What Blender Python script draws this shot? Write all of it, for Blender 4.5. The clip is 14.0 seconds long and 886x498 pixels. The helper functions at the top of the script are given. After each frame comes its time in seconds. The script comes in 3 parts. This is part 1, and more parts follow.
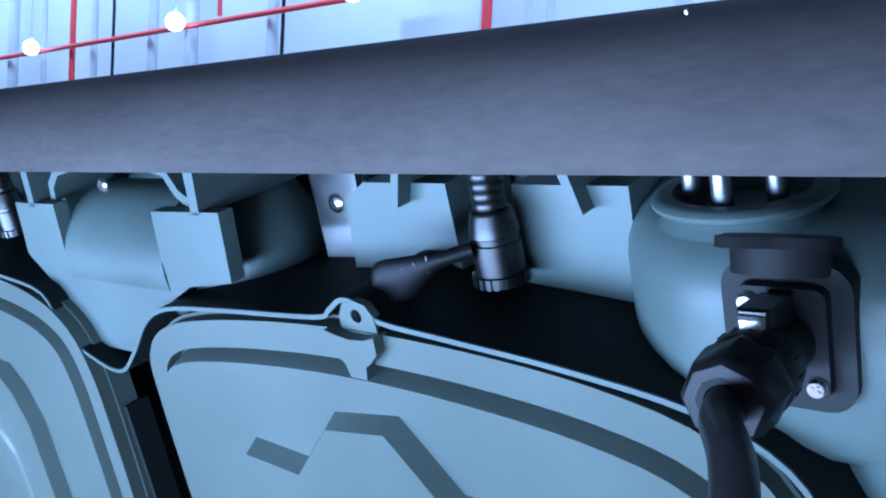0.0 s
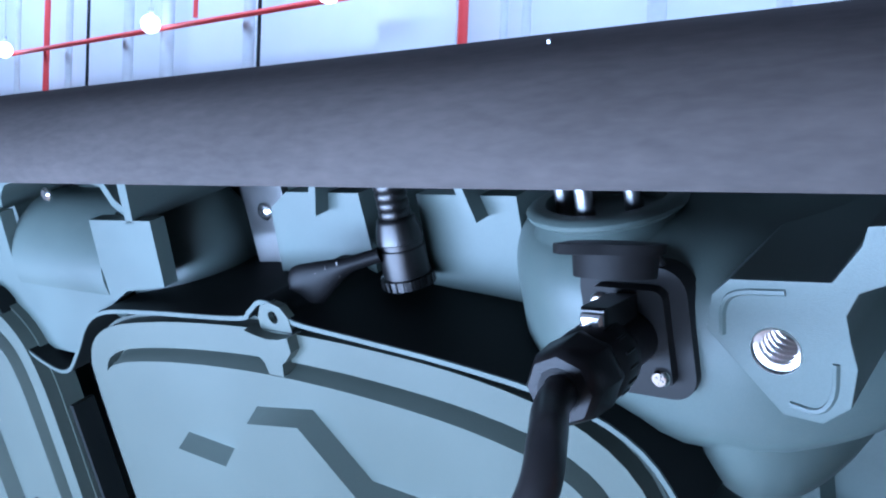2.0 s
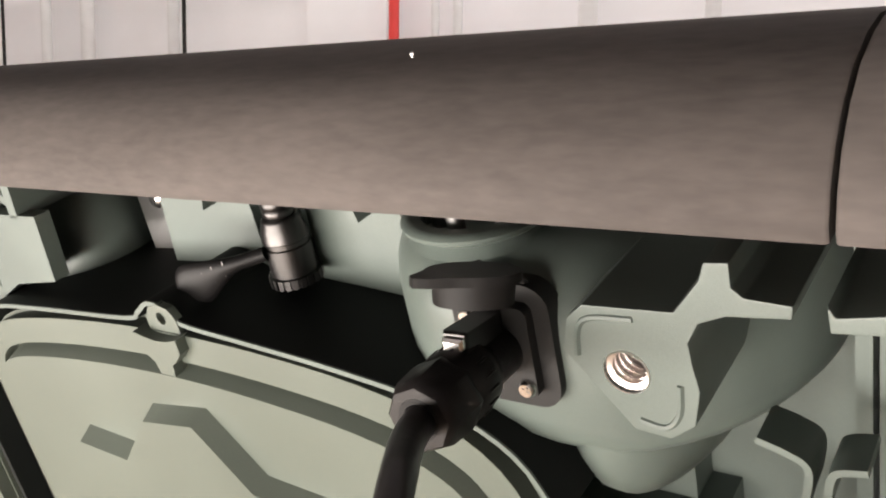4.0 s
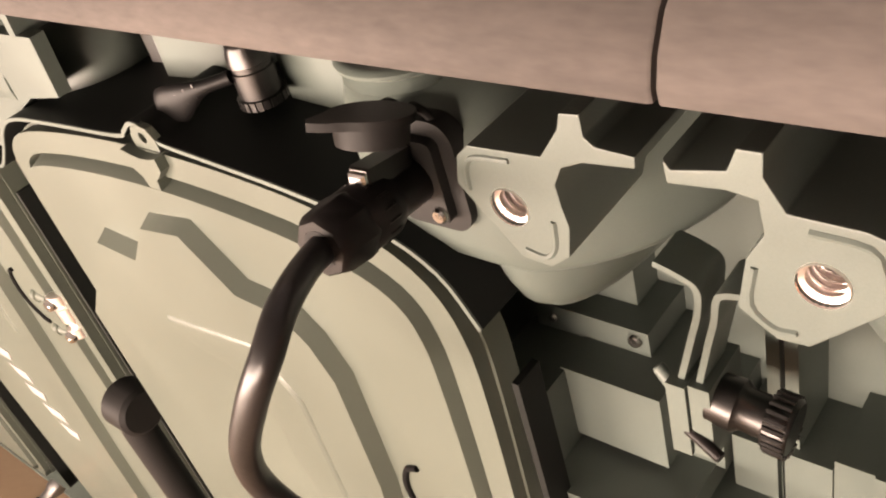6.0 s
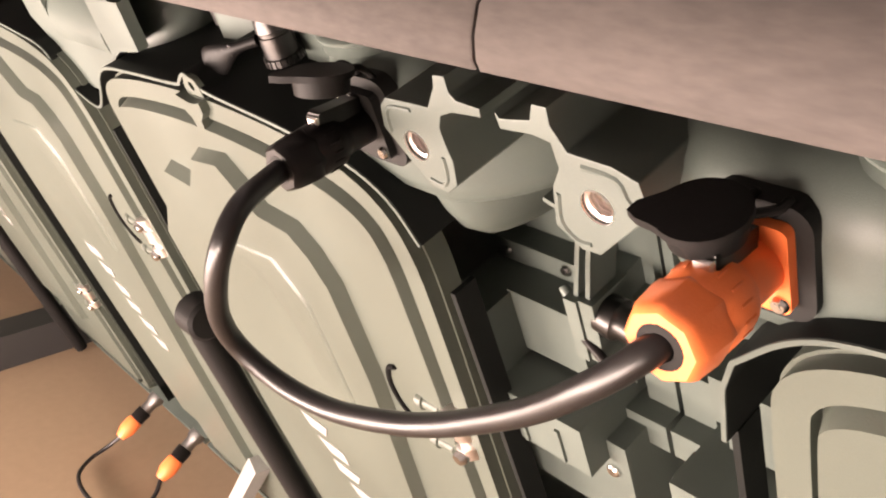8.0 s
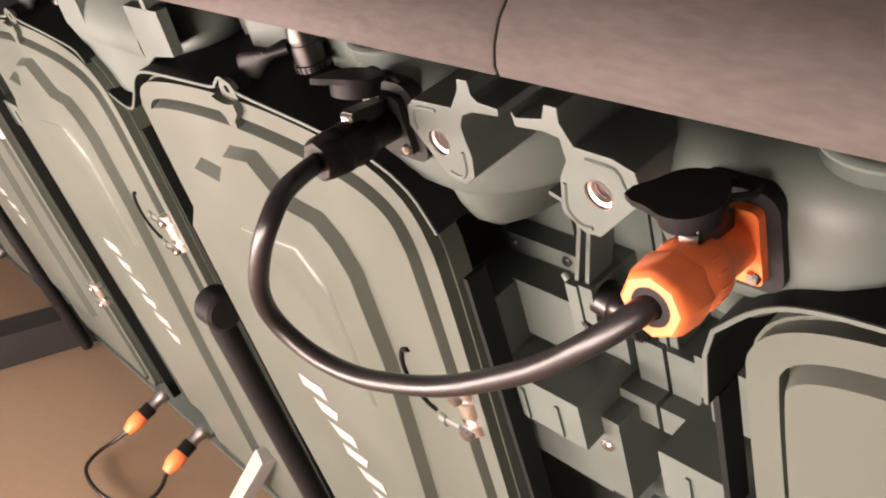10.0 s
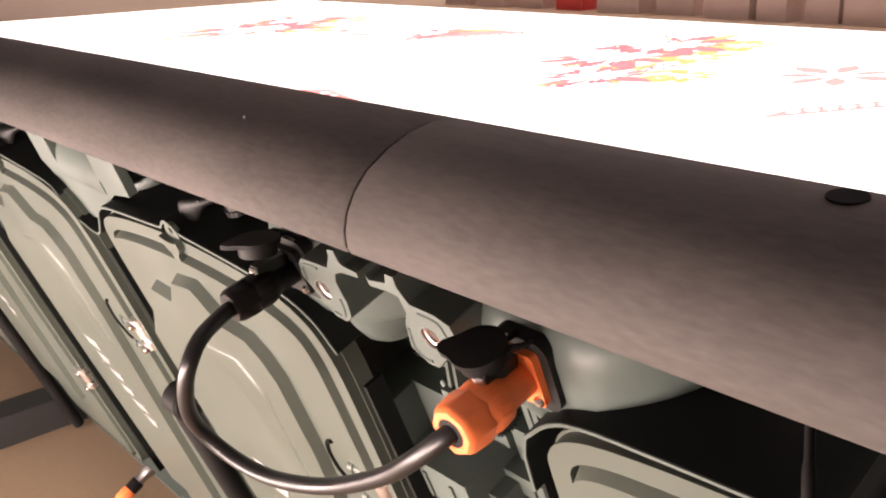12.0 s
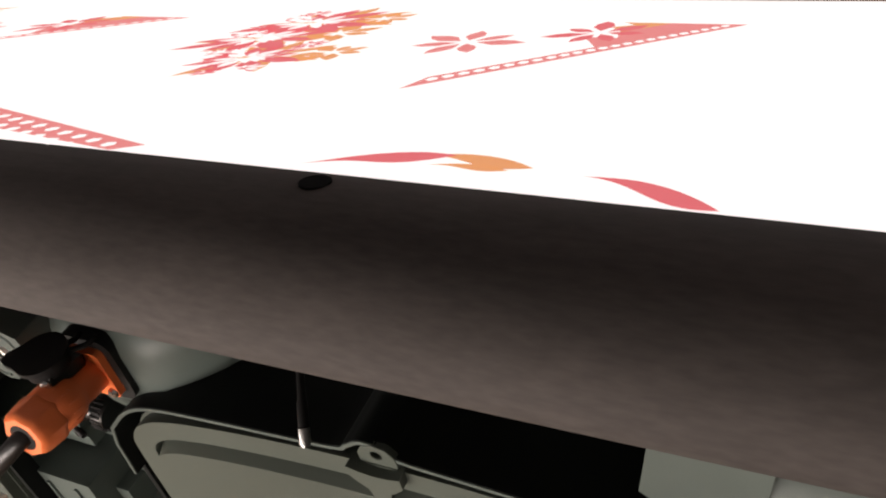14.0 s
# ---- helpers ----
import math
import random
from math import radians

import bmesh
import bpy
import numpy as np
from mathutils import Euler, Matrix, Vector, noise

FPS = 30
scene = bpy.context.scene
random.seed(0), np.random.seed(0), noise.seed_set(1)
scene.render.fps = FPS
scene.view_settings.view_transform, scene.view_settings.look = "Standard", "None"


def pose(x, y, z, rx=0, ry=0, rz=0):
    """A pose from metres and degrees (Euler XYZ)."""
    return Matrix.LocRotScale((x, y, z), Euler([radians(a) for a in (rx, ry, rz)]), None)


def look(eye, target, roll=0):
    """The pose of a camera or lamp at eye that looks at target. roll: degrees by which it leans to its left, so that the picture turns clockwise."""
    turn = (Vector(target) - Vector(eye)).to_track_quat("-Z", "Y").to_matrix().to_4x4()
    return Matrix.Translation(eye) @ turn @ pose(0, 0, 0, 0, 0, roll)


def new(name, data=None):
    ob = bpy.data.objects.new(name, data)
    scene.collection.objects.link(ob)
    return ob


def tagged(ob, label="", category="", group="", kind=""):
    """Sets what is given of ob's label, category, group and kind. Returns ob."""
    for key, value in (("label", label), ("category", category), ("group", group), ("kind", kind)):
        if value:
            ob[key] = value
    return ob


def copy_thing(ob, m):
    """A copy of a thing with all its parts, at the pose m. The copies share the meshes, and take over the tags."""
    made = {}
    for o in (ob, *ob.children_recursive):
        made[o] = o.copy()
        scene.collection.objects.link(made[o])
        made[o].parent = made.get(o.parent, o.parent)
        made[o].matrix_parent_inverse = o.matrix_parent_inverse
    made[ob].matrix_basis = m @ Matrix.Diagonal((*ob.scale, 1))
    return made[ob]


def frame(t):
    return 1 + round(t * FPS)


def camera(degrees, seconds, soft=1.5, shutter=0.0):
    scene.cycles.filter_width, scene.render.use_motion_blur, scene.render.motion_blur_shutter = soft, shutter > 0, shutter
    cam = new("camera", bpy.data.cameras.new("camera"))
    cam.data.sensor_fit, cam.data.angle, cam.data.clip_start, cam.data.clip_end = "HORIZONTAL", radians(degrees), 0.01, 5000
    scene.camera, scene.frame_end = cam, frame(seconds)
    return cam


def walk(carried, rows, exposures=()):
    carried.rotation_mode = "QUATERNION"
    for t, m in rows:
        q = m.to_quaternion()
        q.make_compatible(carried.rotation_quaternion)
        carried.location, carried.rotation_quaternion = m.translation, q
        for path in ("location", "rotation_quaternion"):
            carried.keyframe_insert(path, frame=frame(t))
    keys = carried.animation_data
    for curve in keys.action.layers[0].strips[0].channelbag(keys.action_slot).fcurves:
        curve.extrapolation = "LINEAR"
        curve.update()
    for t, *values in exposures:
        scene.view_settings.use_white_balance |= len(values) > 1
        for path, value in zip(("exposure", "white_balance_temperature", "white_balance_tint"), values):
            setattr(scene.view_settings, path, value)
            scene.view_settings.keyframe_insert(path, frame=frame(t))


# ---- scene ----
cam = camera(52.0, 14.0, soft=2.1)
# t, x, y, z, and turns about x, y, z
ROWS = [
    (0, -0.0111, -0.2778, 0.8286, 88.11, -2.7, 39.97),
    (0.5, -0.0201, -0.2849, 0.8248, 87.63, -2.4, 40.89),
    (1, -0.0104, -0.2946, 0.8279, 88.77, -2.86, 42.26),
    (1.5, 0.0224, -0.2922, 0.8346, 90.04, -3.01, 40.6),
    (1.8, 0.0293, -0.2859, 0.8339, 89.06, -2.68, 39.24),
    (2.5, 0.0409, -0.2732, 0.8301, 86.95, -1.8, 38.08),
    (5, 0.0748, -0.2575, 0.8861, 76.5, 1.06, 33.71),
    (5.5, 0.1019, -0.2358, 0.8775, 70.75, 0.95, 37.84),
    (6, 0.1096, -0.2447, 0.8906, 69.25, 0.56, 40.15),
    (6.5, 0.1388, -0.2424, 0.8933, 69.4, 1.53, 44.29),
    (7, 0.1532, -0.2558, 0.912, 68.94, -0.09, 44.07),
    (7.5, 0.1848, -0.2541, 0.9057, 68.04, -0.12, 45.9),
    (8, 0.2358, -0.2601, 0.9084, 67.39, -0.03, 48.54),
    (10.5, 0.268, -0.307, 0.9205, 68.32, -1.12, 48.47),
    (11, 0.2708, -0.307, 0.9304, 69, -0.54, 48.74),
    (11.5, 0.3088, -0.3125, 0.9537, 70.56, -0.24, 49.18),
    (11.9, 0.3713, -0.3127, 0.9994, 70.81, 1.46, 48.48),
    (12.2, 0.4052, -0.3181, 1.0074, 71.14, 0.82, 44.35),
    (12.5, 0.4158, -0.3087, 1.0111, 69.78, 2.3, 39.77),
    (13, 0.408, -0.3194, 1.0158, 69.56, 3.49, 31.86),
    (13.5, 0.4408, -0.3098, 1.0119, 69.82, 2.01, 29.53),
    (14, 0.4826, -0.3165, 1.0285, 68.96, 2.41, 26.33),
]
EXPOSURES = [
    (0.0, -0.66, 3800, 8), (0.8, -0.42, 4000, 9), (1.5, -0.38, 4150, 10), (2.7, -0.5, 4050, 9), (3.4, -0.25, 5000, 10), (4.2, -0.18, 8000, 16), (4.9, -0.25, 11500, 25),
    (5.4, -0.16, 9700, 26), (6.0, 0.2, 8600, 27), (8.2, 0.33, 8000, 28), (10.3, -0.03, 7600, 30), (11.5, -0.03, 7500, 31), (12.0, -0.04, 7600, 29), (12.5, -0.36, 7400, 24), (13.0, -0.85, 7150, 20), (13.5, -1.15, 7000, 17), (14.0, -1.44, 7000, 17),
]
walk(cam, [(t, pose(x, y, z, rx, ry, rz)) for t, x, y, z, rx, ry, rz in ROWS], EXPOSURES)

# ---- sizes ----
U = 0.00113            # metres for one unit of the cabinet drawing
WIDE = 885             # a cabinet's width in units: one metre
LEAN = 21.0            # the wall of cabinets leans towards the walkway
BOTTOM = -700
Z0 = -BOTTOM * U * math.cos(radians(LEAN))
BASE = pose(0, 0, Z0, LEAN, 0, 0)


def at(x, w, v):
    """A point of the cabinet drawing: along the wall, out of its back, up its back."""
    return Vector((x * U, -w * U, v * U))


# ---- light ----
world = bpy.data.worlds.new("hall_air")
scene.world = world
world.use_nodes = True
world.node_tree.nodes["Background"].inputs[0].default_value = (0.8, 0.9, 1.0, 1)
world.node_tree.nodes["Background"].inputs[1].default_value = 0.012


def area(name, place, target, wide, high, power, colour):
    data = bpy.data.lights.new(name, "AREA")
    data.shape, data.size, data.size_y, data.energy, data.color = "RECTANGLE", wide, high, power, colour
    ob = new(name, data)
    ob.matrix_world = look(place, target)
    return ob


# Added low lamp behind the walkway; no source is known there.
area("added_low_light", (-0.54, -1.18, 0.19), (-0.36, 0, 0.75), 2.3, 0.34, 130, (1.0, 0.97, 0.93))
# Added lamp, out of view, to brighten the north wall; no skylight is built.
area("added_wall_light", (-15, 11.2, 8.7), (-15, 14.3, 3.5), 48.0, 1.6, 2700, (1.0, 0.98, 0.96))


# ---- materials ----
def material(name, colour, rough=0.5, metal=0.0, spread=0.12, scale=6.0, bump=0.0, fine=400.0, coat=0.0, specular=0.5, stretch=None):
    m = bpy.data.materials.new(name)
    m.use_nodes = True
    t = m.node_tree
    n, l = t.nodes, t.links
    p = n["Principled BSDF"]
    p.inputs["Roughness"].default_value, p.inputs["Metallic"].default_value = rough, metal
    p.inputs["Coat Weight"].default_value, p.inputs["Specular IOR Level"].default_value = coat, specular
    where = n.new("ShaderNodeTexCoord")
    cloud, grain = n.new("ShaderNodeTexNoise"), n.new("ShaderNodeTexNoise")
    cloud.inputs["Scale"].default_value, cloud.inputs["Detail"].default_value = scale, 5
    grain.inputs["Scale"].default_value, grain.inputs["Detail"].default_value = fine, 2
    mix = n.new("ShaderNodeMix")
    mix.data_type = "RGBA"
    a, b = [tuple(min(1, c * k) for c in colour) + (1,) for k in (1 - spread, 1 + spread)]
    mix.inputs[6].default_value, mix.inputs[7].default_value = a, b
    both = n.new("ShaderNodeMath")
    both.operation, both.inputs[1].default_value = "MULTIPLY_ADD", 0.35
    if stretch:
        turn = n.new("ShaderNodeMapping")
        turn.inputs["Scale"].default_value = stretch
        l.new(where.outputs["Object"], turn.inputs["Vector"])
    for tex in (cloud, grain):
        l.new(turn.outputs[0] if stretch else where.outputs["Object"], tex.inputs["Vector"])
    l.new(grain.outputs[0], both.inputs[0])
    l.new(cloud.outputs[0], both.inputs[2])
    ramp = n.new("ShaderNodeMapRange")
    ramp.inputs[1].default_value, ramp.inputs[2].default_value = 0.35, 1.0
    l.new(both.outputs[0], ramp.inputs[0])
    l.new(ramp.outputs[0], mix.inputs[0])
    l.new(mix.outputs[2], p.inputs["Base Color"])
    r = n.new("ShaderNodeMapRange")
    r.inputs[3].default_value, r.inputs[4].default_value = max(0.02, rough - 0.08), min(1, rough + 0.1)
    l.new(cloud.outputs[0], r.inputs[0])
    l.new(r.outputs[0], p.inputs["Roughness"])
    if bump:
        bp = n.new("ShaderNodeBump")
        bp.inputs["Strength"].default_value, bp.inputs["Distance"].default_value = bump, 0.0006
        l.new(grain.outputs[0], bp.inputs["Height"])
        l.new(bp.outputs[0], p.inputs["Normal"])
    return m


def glowing(name, colour, strength):
    m = bpy.data.materials.new(name)
    m.use_nodes = True
    p = m.node_tree.nodes["Principled BSDF"]
    p.inputs["Base Color"].default_value = (0.02, 0.02, 0.02, 1)
    p.inputs["Emission Color"].default_value = (*colour, 1)
    p.inputs["Emission Strength"].default_value = strength
    return m


COAT = material("grey_green_powder_coat", (0.073, 0.09, 0.08), 0.45, spread=0.24, scale=14, bump=0.15, fine=1900, specular=0.38)
DOOR = material("grey_green_door_paint", (0.071, 0.083, 0.069), 0.4, spread=0.16, scale=7, bump=0.15, fine=1400, specular=0.35)
RAIL = material("charcoal_foam_cover", (0.063, 0.0535, 0.049), 0.78, spread=0.5, scale=14, bump=0.05, fine=320, specular=0.25, stretch=(0.3, 1, 1))
# Near-black stands for shade on flanges of the cabinets' own coat.
SHEET = material("shade_toned_flange_coat", (0.008, 0.0092, 0.0088), 0.6, spread=0.2, scale=9, bump=0.1, fine=1200, specular=0.12)
RUBBER = material("black_rubber", (0.0105, 0.0098, 0.0095), 0.55, spread=0.2, bump=0.1, specular=0.12)
PLASTIC = material("black_plug_plastic", (0.0085, 0.007, 0.0068), 0.38, spread=0.15, bump=0.1, fine=900, specular=0.16)
GRIP = material("black_lever_plastic", (0.0045, 0.0042, 0.0042), 0.48, spread=0.2, bump=0.1, specular=0.14)
GASKET = material("dark_grey_gasket", (0.013, 0.0126, 0.0122), 0.6, spread=0.15, specular=0.2)
SHEATH = material("black_cable_sheath", (0.009, 0.0075, 0.0074), 0.36, spread=0.25, scale=30, bump=0.1, specular=0.4)
ORANGE = material("orange_plastic", (0.9, 0.2, 0.06), 0.4, spread=0.06, bump=0.15, fine=900)
STEEL = material("bright_steel", (0.72, 0.70, 0.68), 0.2, metal=1.0, spread=0.1, scale=40)
BRASS = material("coppery_steel", (0.9, 0.83, 0.8), 0.3, metal=1.0, spread=0.1, scale=40)
SATIN = material("satin_steel", (0.26, 0.255, 0.25), 0.36, metal=1.0, spread=0.1, scale=40)
GUNMETAL = material("gunmetal_steel", (0.05, 0.048, 0.047), 0.34, metal=1.0, spread=0.15, scale=40)
DARK = material("dark_bore", (0.006, 0.006, 0.006), 0.8, specular=0.05)
CONCRETE = material("brown_concrete", (0.36, 0.25, 0.165), 0.62, spread=0.14, scale=1.2, bump=0.3, fine=60)
PLASTER = material("white_wall_panels", (0.74, 0.75, 0.78), 0.7, spread=0.06, scale=0.6)
# Grey of the unseen south wall, pale enough to bounce fill.
GREYWALL = material("grey_wall_paint", (0.42, 0.41, 0.4), 0.7, spread=0.08, scale=0.8)
CEILING = material("grey_roof_sheet", (0.5, 0.5, 0.51), 0.7, spread=0.08, scale=0.5)
PIPE = material("pale_grey_pipe", (0.6, 0.61, 0.62), 0.45, spread=0.08, scale=3)
RED = material("red_pipe_paint", (0.62, 0.05, 0.045), 0.45, spread=0.1, scale=3)
CARTON = material("pale_carton", (0.62, 0.48, 0.42), 0.75, spread=0.1, scale=4)
PRINT = material("pale_print", (0.24, 0.24, 0.23), 0.5, spread=0.25)
FRAME = material("black_stand_paint", (0.025, 0.024, 0.024), 0.5, spread=0.2)
LAMPGLOW = glowing("lamp_glow", (1.0, 0.93, 0.82), 9.0)
SCREEN = glowing("screen_white", (1.0, 0.985, 0.985), 2.9)
ROSE = glowing("screen_rose", (0.95, 0.17, 0.2), 2.0)
GOLD = glowing("screen_gold", (1.0, 0.42, 0.16), 2.0)
PINK = glowing("screen_pink", (1.0, 0.3, 0.3), 2.0)


# ---- builders ----
def part(name, bm, mat, parent=None, label="", smooth=True, bevel=0.0, seg=2, crisp=0.75):
    """Links a bmesh as one mesh object under a thing or a part."""
    if bevel:
        sharp = [e for e in bm.edges if len(e.link_faces) == 2 and e.calc_face_angle(0) > 0.6]
        bmesh.ops.bevel(bm, geom=sharp, offset=bevel * U, segments=seg, affect="EDGES", profile=0.6, clamp_overlap=True)
    bmesh.ops.recalc_face_normals(bm, faces=bm.faces[:])
    me = bpy.data.meshes.new(name)
    for f in bm.faces:
        f.smooth = smooth
    for e in bm.edges:
        if len(e.link_faces) == 2 and e.calc_face_angle(0) > crisp:
            e.smooth = False
    bm.to_mesh(me)
    bm.free()
    me.materials.append(mat)
    ob = new(name, me)
    if bevel and smooth:
        ob.modifiers.new("even_shading", "WEIGHTED_NORMAL").keep_sharp = True
    if parent is not None:
        ob.parent = parent
    if label:
        ob["label"] = label
    return ob


def box(bm, x0, x1, w0, w1, v0, v1):
    vs = [bm.verts.new(at(x, w, v)) for x in (x0, x1) for w in (w0, w1) for v in (v0, v1)]
    for f in ((0, 1, 3, 2), (4, 6, 7, 5), (0, 4, 5, 1), (2, 3, 7, 6), (0, 2, 6, 4), (1, 5, 7, 3)):
        bm.faces.new([vs[i] for i in f])
    return bm


def prism(bm, outline, w0, w1, top=None):
    """A plate with that outline (x, v) from depth w0 to w1; top: the outline of its outer face, where it tapers."""
    a = [bm.verts.new(at(x, w0, v)) for x, v in outline]
    b = [bm.verts.new(at(x, w1, v)) for x, v in (top or outline)]
    n = len(a)
    bm.faces.new(a[::-1])
    bm.faces.new(b)
    for i in range(n):
        bm.faces.new((a[i], a[(i + 1) % n], b[(i + 1) % n], b[i]))
    return bm


def ring_plate(bm, outer, inner, w0, w1):
    """A flat ring between two outlines of as many points each."""
    n = len(outer)
    rows = [[bm.verts.new(at(x, w, v)) for x, v in line] for line, w in ((outer, w0), (outer, w1), (inner, w1), (inner, w0))]
    for a, b in zip(rows, rows[1:] + rows[:1]):
        for i in range(n):
            bm.faces.new((a[i], a[(i + 1) % n], b[(i + 1) % n], b[i]))
    return bm


def holed(bm, outline, centre, radius, w0, w1, seg=20):
    """A plate with a round hole through it."""
    edges = []
    for line in (outline, [(centre[0] + radius * math.cos(k * 2 * math.pi / seg), centre[1] + radius * math.sin(k * 2 * math.pi / seg)) for k in range(seg)]):
        vs = [bm.verts.new(at(x, w1, v)) for x, v in line]
        edges += [bm.edges.new((vs[i], vs[(i + 1) % len(vs)])) for i in range(len(vs))]
    faces = [g for g in bmesh.ops.triangle_fill(bm, edges=edges, use_beauty=True)["geom"] if isinstance(g, bmesh.types.BMFace)]
    made = bmesh.ops.extrude_face_region(bm, geom=faces)
    moved = [g for g in made["geom"] if isinstance(g, bmesh.types.BMVert)]
    bmesh.ops.translate(bm, verts=moved, vec=at(0, w0 - w1, 0))
    bmesh.ops.dissolve_limit(bm, angle_limit=0.01, verts=bm.verts[:], edges=bm.edges[:])
    return bm


def lathe(bm, start, end, profile, seg=24, caps=True):
    """A turned shape from start to end: profile of (share of the way, radius in units)."""
    a, b = Vector(start), Vector(end)
    axis = (b - a).normalized()
    side = axis.orthogonal().normalized()
    up = axis.cross(side)
    rings = []
    for s, r in profile:
        c = a.lerp(b, s)
        rings.append([bm.verts.new(c + r * U * (math.cos(k * 2 * math.pi / seg) * side + math.sin(k * 2 * math.pi / seg) * up)) for k in range(seg)])
    for p, q in zip(rings, rings[1:]):
        for k in range(seg):
            bm.faces.new((p[k], p[(k + 1) % seg], q[(k + 1) % seg], q[k]))
    if caps:
        bm.faces.new(rings[0][::-1])
        bm.faces.new(rings[-1])
    return bm


def rod(bm, a, b, r, seg=16):
    return lathe(bm, a, b, [(0, r * 0.85), (0.03, r), (0.97, r), (1, r * 0.85)], seg)


def smooth_path(points, steps=8):
    """A Catmull-Rom curve through the points."""
    pts = [Vector(p) for p in points]
    pts = [2 * pts[0] - pts[1]] + pts + [2 * pts[-1] - pts[-2]]
    out = []
    for i in range(1, len(pts) - 2):
        p0, p1, p2, p3 = pts[i - 1 : i + 3]
        for k in range(steps):
            t = k / steps
            out.append(0.5 * (2 * p1 + (p2 - p0) * t + (2 * p0 - 5 * p1 + 4 * p2 - p3) * t * t + (3 * p1 - p0 - 3 * p2 + p3) * t**3))
    return out + [pts[-2]]


def tube(bm, path, r, seg=14):
    """A round tube along a path of points in metres; r in units."""
    side = (path[1] - path[0]).orthogonal().normalized()
    rings = []
    for i, p in enumerate(path):
        d = (path[min(i + 1, len(path) - 1)] - path[max(i - 1, 0)]).normalized()
        side = (side - d * side.dot(d)).normalized()
        up = d.cross(side)
        rings.append([bm.verts.new(p + r * U * (math.cos(k * 2 * math.pi / seg) * side + math.sin(k * 2 * math.pi / seg) * up)) for k in range(seg)])
    for p, q in zip(rings, rings[1:]):
        for k in range(seg):
            bm.faces.new((p[k], p[(k + 1) % seg], q[(k + 1) % seg], q[k]))
    bm.faces.new(rings[0][::-1])
    bm.faces.new(rings[-1])
    return bm


def strip(bm, path, w0, w1, thick):
    """A bent sheet that follows a path (x, v) and runs from depth w0 to w1."""
    n = len(path)
    left, right = [], []
    for i, (x, v) in enumerate(path):
        x0, v0 = path[max(i - 1, 0)]
        x1, v1 = path[min(i + 1, n - 1)]
        d = math.hypot(x1 - x0, v1 - v0) or 1
        nx, nv = -(v1 - v0) / d * thick / 2, (x1 - x0) / d * thick / 2
        left.append((x + nx, v + nv))
        right.append((x - nx, v - nv))
    return prism_long(bm, left, right, w0, w1)


def prism_long(bm, left, right, w0, w1):
    rows = [[bm.verts.new(at(x, w, v)) for x, v in line] for line, w in ((left, w0), (left, w1), (right, w1), (right, w0))]
    for a, b in zip(rows, rows[1:] + rows[:1]):
        for i in range(len(a) - 1):
            bm.faces.new((a[i], a[i + 1], b[i + 1], b[i]))
    for i in (0, -1):
        bm.faces.new([r[i] for r in rows] if i else [r[i] for r in rows][::-1])
    return bm


def curve2(points, steps=5):
    return [(p.x, p.y) for p in smooth_path([(x, v, 0) for x, v in points], steps)]


def inset(outline, d):
    """The outline (clockwise) moved inwards by d."""
    n, out = len(outline), []
    for i, (x, v) in enumerate(outline):
        (x0, v0), (x1, v1) = outline[i - 1], outline[(i + 1) % n]
        a, b = Vector((x - x0, v - v0)).normalized(), Vector((x1 - x, v1 - v)).normalized()
        na, nb = Vector((a.y, -a.x)), Vector((b.y, -b.x))
        m = (na + nb).normalized()
        k = d / max(0.5, m.dot(na))
        out.append((x + m.x * k, v + m.y * k))
    return out


def rounded(x0, x1, v0, v1, r, steps=5):
    out = []
    for cx, cv, a in ((x0 + r, v1 - r, 180), (x1 - r, v1 - r, 90), (x1 - r, v0 + r, 0), (x0 + r, v0 + r, -90)):
        for k in range(steps + 1):
            q = radians(a - 90 * k / steps)
            out.append((cx + r * math.cos(q), cv + r * math.sin(q)))
    return out


def moved(points, dx):
    return [(x + dx, v) for x, v in points]


def screw_head(bm, x, w, v, r):
    lathe(bm, at(x, w, v), at(x, w + 2.2, v), [(0, r), (0.5, r), (1, r * 0.72)], 14)
    for a in (0, 90):
        q = Matrix.Rotation(radians(a + 30), 3, "Y")
        for s in (-1, 1):
            c = at(x, w + 2.3, v)
            d = q @ Vector((1, 0, 0)) * r * 0.5 * U
            e = q @ Vector((0, 0, 1)) * r * 0.12 * U
            o = Vector((0, -0.3 * U, 0))
            if s == 1:
                bm.faces.new([bm.verts.new(c + k + o) for k in (d + e, -d + e, -d - e, d - e)])
    return bm


def empty(name, m, label, category, group="", kind=""):
    ob = new(name)
    ob.empty_display_size = 0.05
    ob.matrix_world = m
    return tagged(ob, label, category, group, kind)


# ---- the hall ----
def slab(name, x0, x1, y0, y1, z0, z1, mat, label, category, kind="structure"):
    bm = bmesh.new()
    vs = [bm.verts.new((x, y, z)) for x in (x0, x1) for y in (y0, y1) for z in (z0, z1)]
    for f in ((0, 1, 3, 2), (4, 6, 7, 5), (0, 4, 5, 1), (2, 3, 7, 6), (0, 2, 6, 4), (1, 5, 7, 3)):
        bm.faces.new([vs[i] for i in f])
    return tagged(part(name, bm, mat, smooth=False), label, category, kind=kind)


